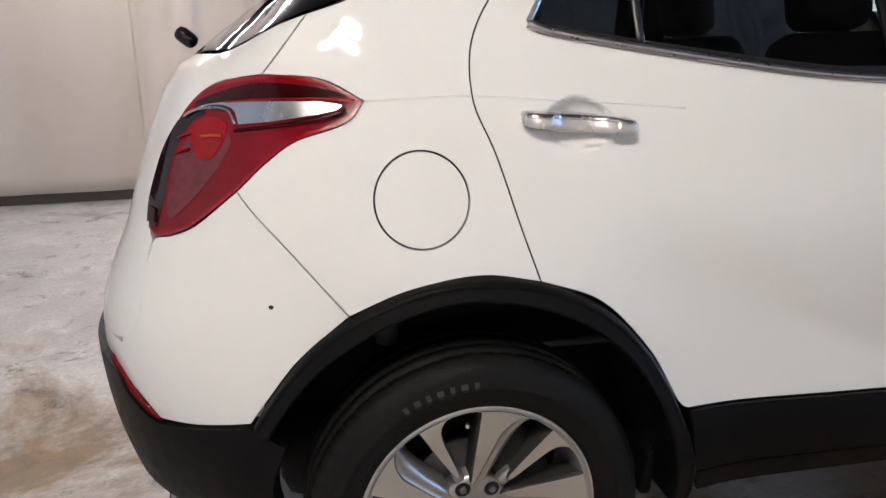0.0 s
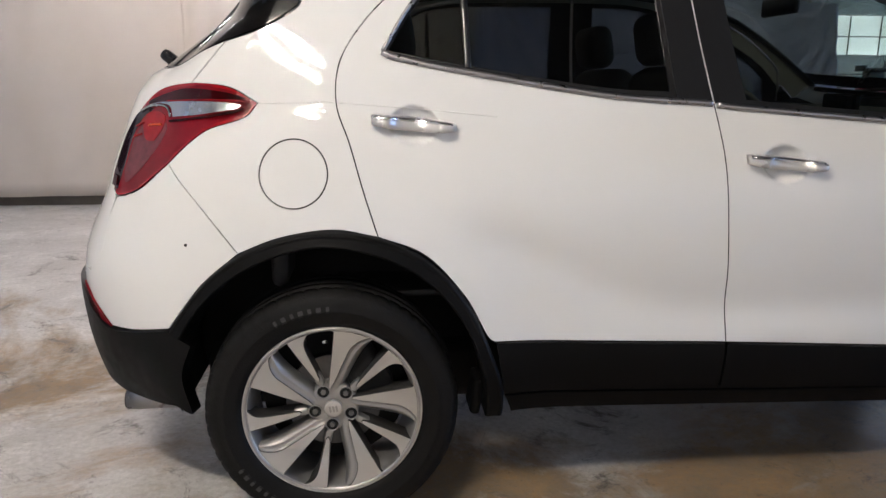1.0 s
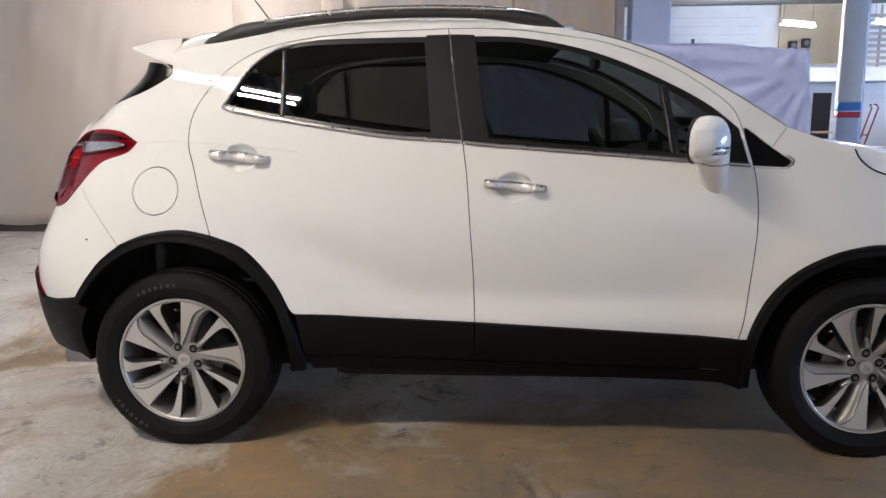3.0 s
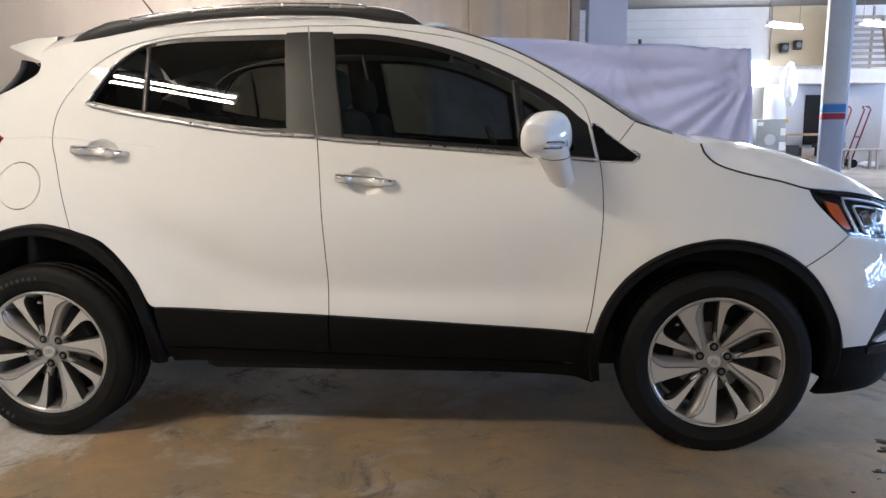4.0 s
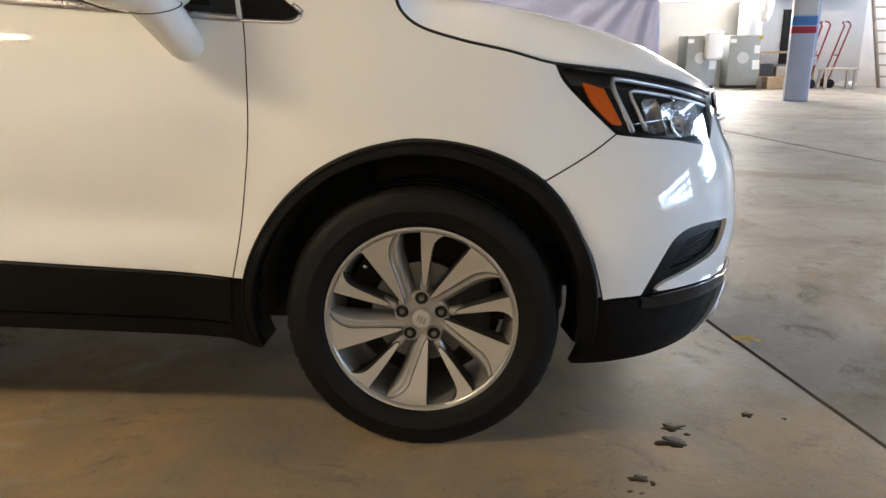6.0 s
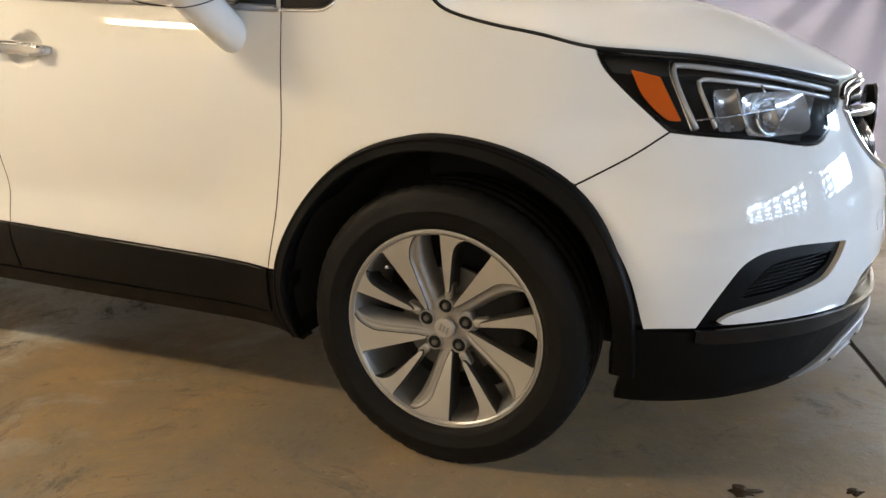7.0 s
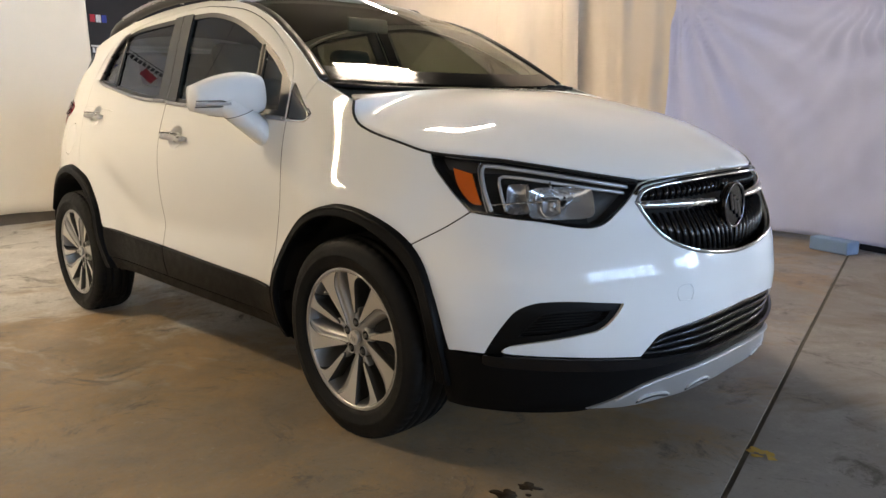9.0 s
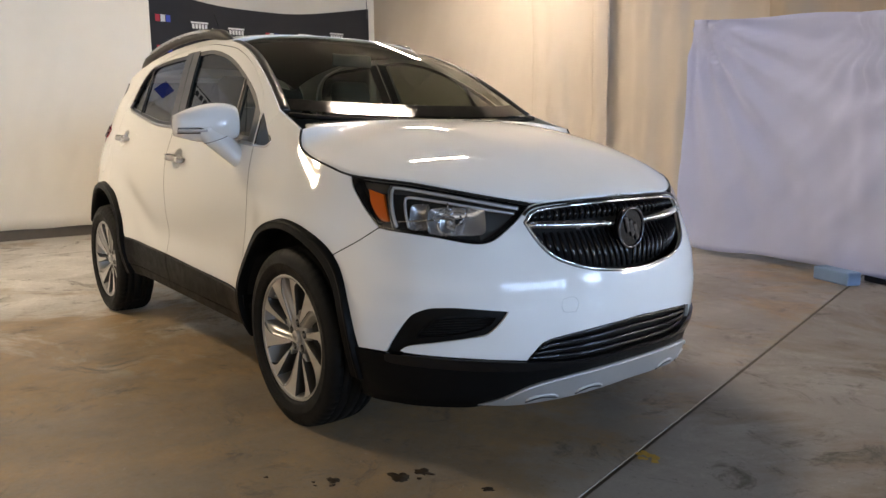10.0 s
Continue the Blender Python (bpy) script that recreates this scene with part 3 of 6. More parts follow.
def liner(hub):
    """The dark inside of a wheel arch."""
    t = np.radians(np.linspace(-4, 184, 40))
    V, F = [], []
    for a in t:
        for d in (.0, .15, .36):
            p = skin(hub + (.445 if hub < 1 else .42) * np.cos(a), .335 + (.46 if hub < 1 else .43) * np.sin(a), -.02)
            V.append((p[0], p[1] + d, p[2]))
    for i in range(len(t) - 1):
        F += [(i * 3 + j, i * 3 + j + 1, (i + 1) * 3 + j + 1, (i + 1) * 3 + j) for j in range(2)]
    k = len(V)
    V.append((hub, -.46, .335))
    F += [(k, i * 3 + 2, (i + 1) * 3 + 2) for i in range(len(t) - 1)]
    return mesh_of("liner", V, F)


for hub in (0.0, 2.555):
    both("arch_liner", liner(hub), DARK, label="dark wheel-arch liner")

# bonnet, windscreen, roof


def patch(rows, name="patch"):
    """A surface through rows of points, all of one length."""
    R = np.array(rows)
    n, m = R.shape[:2]
    F = [(i * m + j, i * m + j + 1, (i + 1) * m + j + 1, (i + 1) * m + j) for i in range(n - 1) for j in range(m - 1)]
    me = mesh_of(name, R.reshape(-1, 3), F)
    return me


def lateral(edge, centre, power=2.2, n=25):
    """Rows from the right edge over the centre to the left edge, crowned."""
    rows = []
    for e, c in zip(edge, centre):
        row = []
        for v in np.linspace(-1, 1, 2 * n - 1):
            a = abs(v)
            w = np.sin(a * np.pi / 2) * .25 + a * .75
            x = c[0] + (e[0] - c[0]) * a ** 1.8
            z = c[2] + (e[2] - c[2]) * a ** power
            row.append((x, np.sign(v) * abs(e[1]) * w, z))
        rows.append(row)
    return rows


def flip_up(me):
    """Turns a sheet's faces upwards."""
    if sum(p.normal.z * p.area for p in me.polygons) < 0:
        me.flip_normals()
    return me


he = curve([*HOOD_EDGE, (2.984, .958), (3.138, .945), (3.296, .923), (3.46, .897), (3.60, .882), (3.78, .886), (NOSE, .888)], .03)
hx = skin(he[:, 0], he[:, 1], -.001)
hc = curve([(2.50, 1.175), (2.70, 1.150), (2.90, 1.108), (3.10, 1.050), (3.26, .978), (3.36, .925), (3.415, .888)], .01)
k = np.linspace(0, 1, len(hx))
s = np.interp(k, [0, .16, .35, .6, .8, 1], [0, .1, .42, .80, .95, 1])
hcen = np.stack([np.interp(s, np.linspace(0, 1, len(hc)), hc[:, i]) for i in (0, 1)], 1)
# black beads along the bonnet and bumper gaps stand in for their shade
both("bonnet_gap", ribbon([*HOOD_EDGE, (2.984, .956), (3.138, .942), (3.296, .920), (3.46, .893), (3.57, .874)], .0048, -.003), GAP_BLACK, label="dark bonnet gap")
both("bumper_gap", ribbon(BUMPER_GAP, .0026, -.0015), GAP_BLACK, label="dark gap over the bumper")
hood_rows = lateral(hx, [(c[0], 0, c[1]) for c in hcen], 2.4)
rear_rows = []
for g in (1.0, .5):
    row = []
    for (x, y, z), v in zip(hood_rows[0], np.linspace(-1, 1, len(hood_rows[0]))):
        b = 1 - ease((abs(v) - .82) / .16)
        x2 = x + min(0, (2.515 - .215 * abs(v) ** 1.8) - x) * b * g
        row.append((x2, y, z + (x - x2) * .08))
    rear_rows.append(row)
bonnet = part("bonnet", flip_up(patch(rear_rows + hood_rows)), PAINT, car, "white bonnet")
md = bonnet.modifiers.new("thickness", "SOLIDIFY")
md.thickness, md.offset = .012, -1

re_ = curve(ROOF_EDGE, .03)
rx = skin(re_[:, 0], re_[:, 1], -.004)
roof_rows = rx[rx[:, 0] < 1.50]
rc = [(x + .06 * ease((x - 1.2) / .3), 0, z + .050 + .075 * ease((.35 - x) / .42)) for x, _, z in roof_rows]
roof = part("roof", flip_up(patch(lateral(roof_rows, rc, 2.6))), PAINT, car, "white roof")
md = roof.modifiers.new("thickness", "SOLIDIFY")
md.thickness, md.offset = .015, -1
ws_side = rx[rx[:, 0] >= 1.49][::1]
wc_ = []
for x, y, z in ws_side:
    f_ = (x - 1.50) / (2.262 - 1.50)
    wc_.append((1.56 + f_ * .93, 0, 1.632 - f_ * .452 + .035 * np.sin(np.pi * f_)))
part("windscreen", flip_up(patch(lateral([(x, y + .045, z + .001) for x, y, z in ws_side], wc_, 2.4))), CLEAR, car, "clear windscreen")
band = lateral([(x, y + .045, z + .004) for x, y, z in ws_side[:4]], [(a, b, c + .003) for a, b, c in wc_[:4]], 2.4)
part("windscreen_band", flip_up(patch(band)), REAR_GLASS, car, "black band along the foot of the windscreen")
for sgn in (-1, 1):
    part("pillar_seal", sweep([(x, -sgn * (y + .022), z - .002) for x, y, z in ws_side], .022, 8, flat=.4), PILLAR_BLACK, car)
cowl = [(wc_[0][0] * 0 + x, y, z) for x, y, z in lateral([ws_side[0] + (0.02, .03, -.02)], [(wc_[0][0] + .02, 0, wc_[0][2] - .02)], 2.2)[0]]
part("cowl", sweep(cowl, .035, 8, flat=.35), BLACK_PLASTIC, car, "black windscreen cowl")
for y0, y1 in ((-.52, .05), (.10, .60)):
    part("wiper", sweep([(2.36 + .05 * k, y0 + (y1 - y0) * k, 1.180 + .012 * np.sin(k * 3)) for k in np.linspace(0, 1, 9)], .008, 6), DARK, car, "black wiper arm")


def rail(sgn):
    k = np.linspace(0, 1, 33)
    x = .03 + 1.44 * k
    lift = np.interp(k, [0, .03, .14, .5, .84, .93, 1], [0, .35, .9, 1, 1, .8, .0])
    X = np.stack([x, sgn * (.585 - .02 * abs(2 * k - 1) ** 3), np.interp(x, roof_rows[::-1, 0], roof_rows[::-1, 2]) + .034 * lift - .006], 1)
    return sweep(X, np.interp(k, [0, .05, .13, .22, .78, .87, .95, 1], [.012, .028, .030, .018, .018, .026, .024, .006]), 10, flat=1.1), X


for sgn in (-1, 1):
    me, X = rail(sgn)
    r = part("roof_rail", me, RAIL, car, "black roof rail")
    part("rail_strip", sweep(X[6:-5] + (0, sgn * .012, .017), .0135, 8, flat=.8), SATIN_CHROME, r, "silver rail strip")
part("antenna", sweep([(.20, -.05, 1.66), (-.02, -.05, 1.95)], [.004, .002], 6), GLOSS_BLACK, car, "thin black roof antenna")

# tail: hatch, rear glass, spoiler, lamps, bumper
HATCH = outline(LAMP_TOP[2:], [(-.748, 1.080), (-.760, 1.0), (-.745, .918), (-.72, .895)], [(-.72, .895), (-.74, .70), (TAIL, .70)], [(TAIL, .70), (TAIL, 1.238)], [(TAIL, 1.238), (-.9, 1.258), (-.58, 1.264), (-.30, 1.328)], back(HATCH_GAP))
both("tailgate", panel_mesh(HATCH, step=.05), PAINT, label="white tailgate")
both("rear_glass", panel_mesh(outline([(TAIL, 1.242), (-.9, 1.262), (-.58, 1.268), (-.30, 1.332), (-.207, 1.356), (-.131, 1.390), (-.080, 1.424), (-.073, 1.448)], [(-.073, 1.448), (-.15, 1.475), (-.5, 1.495), (TAIL, 1.505)], [(TAIL, 1.505), (TAIL, 1.242)]), off=-.004, step=.05), REAR_GLASS, label="dark tinted rear glass")
sp = []
tip_ = (-.085, .545, 1.462)
sp.append([(tip_[0], -tip_[1], tip_[2])] * 7)
for y in np.linspace(-.45, .45, 25):
    e = abs(y) / .45
    x0, x1 = -.09, -.385 + .085 * e ** 2.2
    zt = 1.600 - .015 * e ** 2.2
    sp.append([(x0, y, zt), ((x0 + x1) / 2, y, zt - .008), (x1, y, zt - .034), (x1 - .008, y, zt - .041), (x1, y, zt - .050), (x1 * .6 + x0 * .4, y, zt - .072), (x0 - .02, y, zt - .105)])
sp.append([tip_] * 7)
me = patch(sp)
part("spoiler", me, PAINT, car, "white roof spoiler")
part("rear_wiper", box(.06, .05, .04, .015, m=pose(-.575, -.02, 1.300, 0, 40, 0)), GLOSS_BLACK, car)
LAMP = outline(LAMP_LOW, LAMP_TOP, [(-.748, 1.080), (-.760, 1.0), (-.745, .918)], [(-.745, .918), (-.70, .905), (-.645, .912), (-.566, .938), (-.455, 1.005)])
for sign in (0, 1):
    fix = mirrored if sign else (lambda me: me)
    lamp = part("tail_lamp", fix(panel_mesh(LAMP, off=.003, thick=.02, bow=.010)), RED_LENS, car, "red tail lamp with silver blade")
    part("lens_edge", fix(panel_mesh(LAMP, [inset(LAMP, .010)], off=.0045, thick=.004, gap=.001, step=.02)), RED_EDGE, lamp, "bright red lens edge")
    part("dark_band", fix(panel_mesh(outline([(-.215, 1.177), (-.28, 1.194), (-.40, 1.203), (-.50, 1.190), (-.605, 1.170)], [(-.605, 1.170), (-.612, 1.159), (-.476, 1.170), (-.357, 1.175), (-.27, 1.175), (-.215, 1.177)]), off=.0135, thick=.003, gap=0, step=.02)), DARK_RED, lamp, "dark maroon upper lens")
    part("light_line", fix(ribbon([(-.50, 1.168), (-.36, 1.1735), (-.27, 1.1725), (-.205, 1.1685)], .0018, .0165)), RED_EDGE, lamp, "bright red light line")
    part("chrome_hook", fix(ribbon([(-.651, 1.139), (-.60, 1.152), (-.524, 1.157), (-.480, 1.150), (-.461, 1.128)], .0032, .0165)), SATIN_CHROME, lamp, "chrome hook round the inner lens")
    part("silver_blade", fix(panel_mesh(outline([(-.228, 1.160), (-.28, 1.168), (-.43, 1.169), (-.56, 1.163), (-.64, 1.146)], [(-.64, 1.146), (-.56, 1.160), (-.50, 1.161), (-.466, 1.152), (-.452, 1.128)], [(-.452, 1.128), (-.36, 1.135), (-.25, 1.150), (-.228, 1.160)]), off=.016, thick=.004, gap=0, step=.02)), SATIN_CHROME, lamp, "silver blade insert")
    part("smoked_lens", fix(panel_mesh(outline([(-.66, 1.142), (-.60, 1.150), (-.56, 1.146)], [(-.56, 1.146), (-.63, 1.12), (-.668, 1.06), (-.672, .98), (-.69, .925)], [(-.69, .925), (-.735, .935)], [(-.735, .935), (-.747, 1.0), (-.735, 1.07), (-.70, 1.115), (-.66, 1.142)]), off=.0135, thick=.003, gap=0, step=.02)), SMOKE_RED, lamp, "smoked lamp lens")
    part("inner_lens", fix(panel_mesh(outline([(-.655, 1.06), (-.60, 1.115), (-.50, 1.118)], [(-.50, 1.118), (-.47, 1.10), (-.50, 1.05), (-.57, .985)], [(-.57, .985), (-.64, .945), (-.66, .98)], [(-.66, .98), (-.655, 1.06)]), off=.0135, thick=.003, gap=0, step=.02)), DEEP_RED, lamp, "deep red inner lens")
    for zz in (1.108, 1.078):
        part("light_bar", fix(ribbon([(-.655, zz - .010), (-.632, zz - .004), (-.605, zz)], .0048, .0150, flat=.6)), LIT_RED, lamp, "bright red light bar")
    part("upper_lens", fix(panel_mesh(outline([(-.625, 1.118), (-.58, 1.136), (-.52, 1.140), (-.485, 1.128)], [(-.485, 1.128), (-.492, 1.096), (-.525, 1.062)], [(-.525, 1.062), (-.575, 1.066), (-.625, 1.118)]), off=.0155, thick=.003, gap=0, step=.02)), LIT_RED, lamp, "bright red upper lens")
    part("lower_line", fix(ribbon([(-.462, 1.116), (-.40, 1.122), (-.33, 1.130), (-.25, 1.143), (-.222, 1.152)], .0036, .014)), DARK_RED, lamp, "dark line under the blade")
    part("brake_bar", fix(ribbon([(-.563, 1.103), (-.53, 1.106), (-.497, 1.107)], .0034, .020)), ORANGE_BAR, lamp, "orange light bar")
    part("reflex_reflector", fix(panel_mesh(outline([(-.725, .965), (-.695, .962)], [(-.695, .962), (-.69, .935)], [(-.69, .935), (-.725, .935)], [(-.725, .935), (-.725, .965)]), off=.018, thick=.003, gap=0, step=.02)), DARK_RED, lamp)
BUMPER_TOP = outline([(-.455, 1.005), (-.346, .905), (-.234, .780)], REAR_ARCH[7:], [(-.429, .571), (-.55, .552), (-.64, .548)], [(-.64, .548), (-.72, .590), (-.82, .64)], [(-.82, .64), (TAIL, .65)], [(TAIL, .65), (TAIL, .69)], [(TAIL, .69), (-.75, .69)], [(-.75, .69), (-.72, .80), (-.715, .89)], [(-.715, .89), (-.70, .903), (-.645, .910), (-.566, .936), (-.455, 1.005)])
both("rear_bumper", panel_mesh(BUMPER_TOP, step=.04), PAINT, label="white rear bumper")
BUMPER_LOW = outline([(-.429, .571), (-.55, .552), (-.64, .548), (-.72, .590), (-.82, .64), (TAIL, .65)], [(TAIL, .65), (TAIL, .34)], [(TAIL, .34), (-.8, .35), (-.64, .338), (-.43, .345)], [(-.43, .345), (-.388, .318), (-.384, .335)], [(-.384, .335), (-.392, .44), (-.362, .534)], [(-.362, .534), (-.429, .571)])
both("bumper_cladding", panel_mesh(BUMPER_LOW, off=.014, thick=.05, step=.03), BLACK_PLASTIC, label="black rear bumper cladding")
both("rear_reflector", panel_mesh(outline([(-.80, .603), (-.72, .574), (-.635, .548)], [(-.635, .548), (-.68, .585), (-.74, .622), (-.80, .650)], [(-.80, .650), (-.80, .603)]), off=.008, thick=.006, gap=0, step=.02), RED_LENS, label="red bumper reflector")
pipe = part("exhaust", merged(cyl(.034, .20, 28, m=pose(-.555, -.52, .246, 0, 90, 0))), BELT_CHROME, car, "chrome exhaust tail pipe")
part("pipe_mouth", cyl(.029, .004, 24, m=pose(-.657, -.52, .246, 0, 90, 0)), GAP_BLACK, pipe)

# nose: bumper, lamps, grilles, skid plate
M2 = 2 * NOSE


def whole(P):
    """A line from the right to the nose's centre, carried on to the left."""
    Q = np.array(P)
    R = Q[::-1].copy()
    R[:, 0] = M2 - R[:, 0]
    return np.vstack([Q, R[1:]]).tolist()


GRILLE_TOP = [(3.545, .815), (3.585, .853), (3.71, .868), (3.85, .872), (NOSE, .873)]
GRILLE_LOW = [(3.545, .815), (3.592, .742), (3.65, .692), (3.76, .653), (3.90, .633), (NOSE, .628)]
GRILLE = outline(whole(GRILLE_TOP), back(whole(GRILLE_LOW)))
LOW_TOP = [(3.540, .364), (3.567, .398), (3.612, .433), (3.78, .455), (NOSE, .463)]
FOG_UP = [(3.099, .394), (3.128, .447), (3.166, .505), (3.191, .530), (3.231, .546), (3.272, .550), (3.340, .549), (3.475, .535)]
FOG_LOW = [(3.475, .535), (3.450, .500), (3.420, .471), (3.385, .457), (3.263, .437), (3.180, .423), (3.152, .412), (3.143, .403)]
FOG = outline(FOG_UP, FOG_LOW, [(3.143, .403), (3.15, .388)], [(3.15, .388), (3.099, .394)])
BLADE_LOW = [(3.143, .403), (3.158, .396), (3.220, .391), (3.335, .383), (3.412, .376), (3.540, .364)]
low_edge = np.vstack([curve(BUMPER_GAP), curve(FRONT_ARCH[8:])[1:], curve([(2.998, .395), (3.032, .397), (3.099, .394)])[1:], curve(FOG_UP)[1:], curve(FOG_LOW)[1:], curve(BLADE_LOW)[1:], curve(LOW_TOP)[1:]])
up_edge = np.vstack([curve(back(LAMP_HEAD_LOW)), curve([(3.570, .867), (3.60, .874), (3.655, .879), (3.80, .883), (NOSE, .884)])[1:]])
over = np.array((M2, 0))
FACE = np.vstack([low_edge, over + low_edge[::-1][1:] * (-1, 1), over + up_edge[1:] * (-1, 1), up_edge[::-1][1:-1]])
bumper = part("front_bumper", panel_mesh(FACE, [GRILLE], gap=.0015, step=.025), PAINT, car, "white front bumper")

# grille: dark bowl, chrome frame, wing bars, wavy slats, round badge
grille = part("grille", panel_mesh(inset(GRILLE, -.006), off=-.055, thick=.004, gap=0, step=.04), GAP_BLACK, car, "dark grille with vertical waterfall slats")
part("grille_frame", sweep(skin(inset(GRILLE, .006)[:, 0], inset(GRILLE, .006)[:, 1], .002), .0050, 10, closed=True), CHROME, grille, "chrome grille frame")


def grille_span(u):
    v = u if u <= NOSE else M2 - u
    return np.interp(v, *curve(GRILLE_LOW, .01).T), np.interp(v, *curve(GRILLE_TOP, .01).T)


part("grille_brow", ribbon(whole([(3.548, .838), (3.58, .861), (3.655, .872), (3.80, .877), (NOSE, .878)]), .0065, .001, flat=.8), GLOSS_BLACK, grille, "black strip over the grille")
for u in np.linspace(3.585, M2 - 3.585, 30):
    z0, z1 = grille_span(u)
    for a, b, lean in ((z0 + .012, .775, .5), (.815, z1 - .010, -.3)):
        if b - a < .02:
            continue
        q = np.linspace(0, 1, 9)
        side = -1 if u < NOSE else 1
        X = skin(u + side * lean * .03 * np.sin(q * np.pi * .5), a + (b - a) * q, -.030 + .014 * np.sin(q * np.pi))
        part("slat", sweep(X, .0078 * (.5 + .5 * np.sin(np.pi * np.clip(q, .08, .92)) ** .5), 6, up=(0, 1, 0)), SLAT_BLACK, grille)
for side in (0, 1):
    q = np.linspace(0, 1, 15)
    uu = 3.562 + q * (NOSE - .085 - 3.562)
    X = skin(M2 - uu if side else uu, .806 - .012 * q, -.006 + .008 * q)
    part("wing_bar", sweep(X, .010 + .007 * np.sin(np.pi * np.clip(q + .1, 0, 1)), 10, flat=.9), SATIN_CHROME, grille, "satin chrome wing bar")
badge_m = Matrix.Translation(Vector(skin(NOSE, .772, .002).tolist())) @ pose(0, 0, 0, 0, 90, 0)
badge = part("badge", cyl(.072, .022, 40, .004, m=badge_m), SLAT_BLACK, grille, "round dark badge with three slanted bars")
a = np.linspace(0, 2 * np.pi, 48, endpoint=False)
c0 = skin(NOSE, .772, .014)
part("badge_ring", sweep([c0 + (0, .068 * np.cos(t), .070 * np.sin(t)) for t in a], .005, 8, closed=True, up=(1, 0, 0)), DARK_CHROME, badge, "dark chrome badge ring")
for i in (-1, 0, 1):
    part("badge_bar", box(.006, .019, .062, .005, m=Matrix.Translation(Vector((c0 + (.002, .026 * i, -.014 * i)).tolist())) @ pose(0, 0, 0, 22, 0, 0)), DARK_CHROME, badge)

# lower front: black valance, intake with chrome-lined slats, fog pockets, skid plate
LOW_BACK = outline(whole([(3.53, .362), (3.567, .404), (3.612, .439), (3.78, .461), (NOSE, .469)]), back(whole([(3.53, .345), (3.75, .330), (NOSE, .335)])))
intake = part("lower_intake", panel_mesh(LOW_BACK, off=-.04, thick=.004, gap=0, step=.04), GAP_BLACK, car, "black lower intake")
for f_ in (.12, .40, .68, .94):
    pts = whole([(3.548 + .05 * f_, .362 + f_ * .050), (3.64, .356 + f_ * .078), (3.80, .352 + f_ * .098), (NOSE, .352 + f_ * .106)])
    part("slat", ribbon(pts, .009, -.018, flat=.9), SLAT_BLACK, intake)
    part("slat_edge", ribbon([(a_, b_ + .004) for a_, b_ in pts], .0014, -.011), DARK_CHROME, intake, "thin dark chrome slat edge")
VALANCE_TOP = [(2.985, .396), (3.10, .388), (3.31, .377), (3.43, .371), (3.540, .362), (3.75, .345), (NOSE, .346)]
VALANCE_LOW = [(2.950, .200), (3.10, .202), (3.25, .200), (3.39, .203), (3.50, .240), (3.58, .270), (3.79, .296), (NOSE, .298)]
part("front_valance", panel_mesh(outline(whole(VALANCE_TOP), back(whole(VALANCE_LOW)), [VALANCE_LOW[0], VALANCE_TOP[0]]), off=.006, thick=.03, gap=0, step=.03), BLACK_PLASTIC, car, "black front valance")
part("valance_lip", panel_mesh(outline(whole([(3.095, .393), (3.22, .388), (3.335, .380), (3.43, .372), (3.54, .362), (3.75, .348), (NOSE, .349)]), back(whole([(3.095, .366), (3.135, .357), (3.337, .342), (3.503, .330), (3.60, .329), (3.80, .336), (NOSE, .338)])), [(3.095, .366), (3.095, .393)]), off=.013, thick=.010, gap=0, step=.02, bow=.004), GLOSS_BLACK, car, "black valance lip")
SKID_TOP = [(3.385, .212), (3.47, .238), (3.56, .274), (3.66, .293), (3.79, .304), (NOSE, .306)]
SKID_LOW = [(3.385, .214), (3.51, .204), (3.65, .212), (3.83, .222), (NOSE, .226)]
skid = part("skid_plate", panel_mesh(outline(whole(SKID_TOP), back(whole(SKID_LOW))), off=.016, thick=.03, gap=0, step=.025), SILVER, car, "silver skid plate under the bumper")
# lighter strip paints in the light on the plate's rolled upper edge
part("skid_lip", ribbon([(a_, b_ - .005) for a_, b_ in whole(SKID_TOP[1:])], .006, .016, flat=.6), SILVER_LIT, skid, "rolled upper edge in a lighter, lit tone")
for uu in (3.60, 3.78, M2 - 3.78, M2 - 3.60):
    zz = float(np.interp(min(uu, M2 - uu), [3.51, 3.65, 3.83], [.204, .212, .222])) + .016
    part("skid_slot", ribbon([(uu - .055, zz - .005), (uu - .035, zz + .006), (uu, zz + .010), (uu + .035, zz + .009), (uu + .055, zz)], .0062, .017, flat=.5), SILVER_LIT, skid, "raised crescent in a lighter, lit tone")
    # dark bead paints in the shade under each crescent
    part("skid_shade", ribbon([(uu - .058, zz - .012), (uu, zz + .001), (uu + .055, zz - .006)], .0030, .0158), ALLOY_DARK, skid)
for sign in (0, 1):
    fix = mirrored if sign else (lambda me: me)
    pocket = part("fog_pocket", fix(panel_mesh(inset(FOG, -.008), off=-.05, thick=.004, gap=0, step=.03)), GAP_BLACK, car, "black fog pocket")
    well = outline([(3.190, .448), (3.225, .490), (3.262, .516), (3.330, .523), (3.440, .516)], [(3.440, .516), (3.420, .490), (3.385, .474)], [(3.385, .474), (3.280, .455), (3.190, .448)])
    part("pocket_wall", fix(panel_mesh(inset(FOG, -.001), [well], off=-.012, thick=.030, gap=0, step=.02)), BLACK_PLASTIC, pocket, "smooth black pocket surround")
    for i in range(7):
        zz = .456 + .0085 * i
        part("pocket_slat", fix(ribbon([(3.195 + .009 * i, zz - .003), (3.30, zz + .003), (3.432 + .001 * i, zz + .006)], .0028, -.022, flat=.8)), BLACK_PLASTIC, pocket)
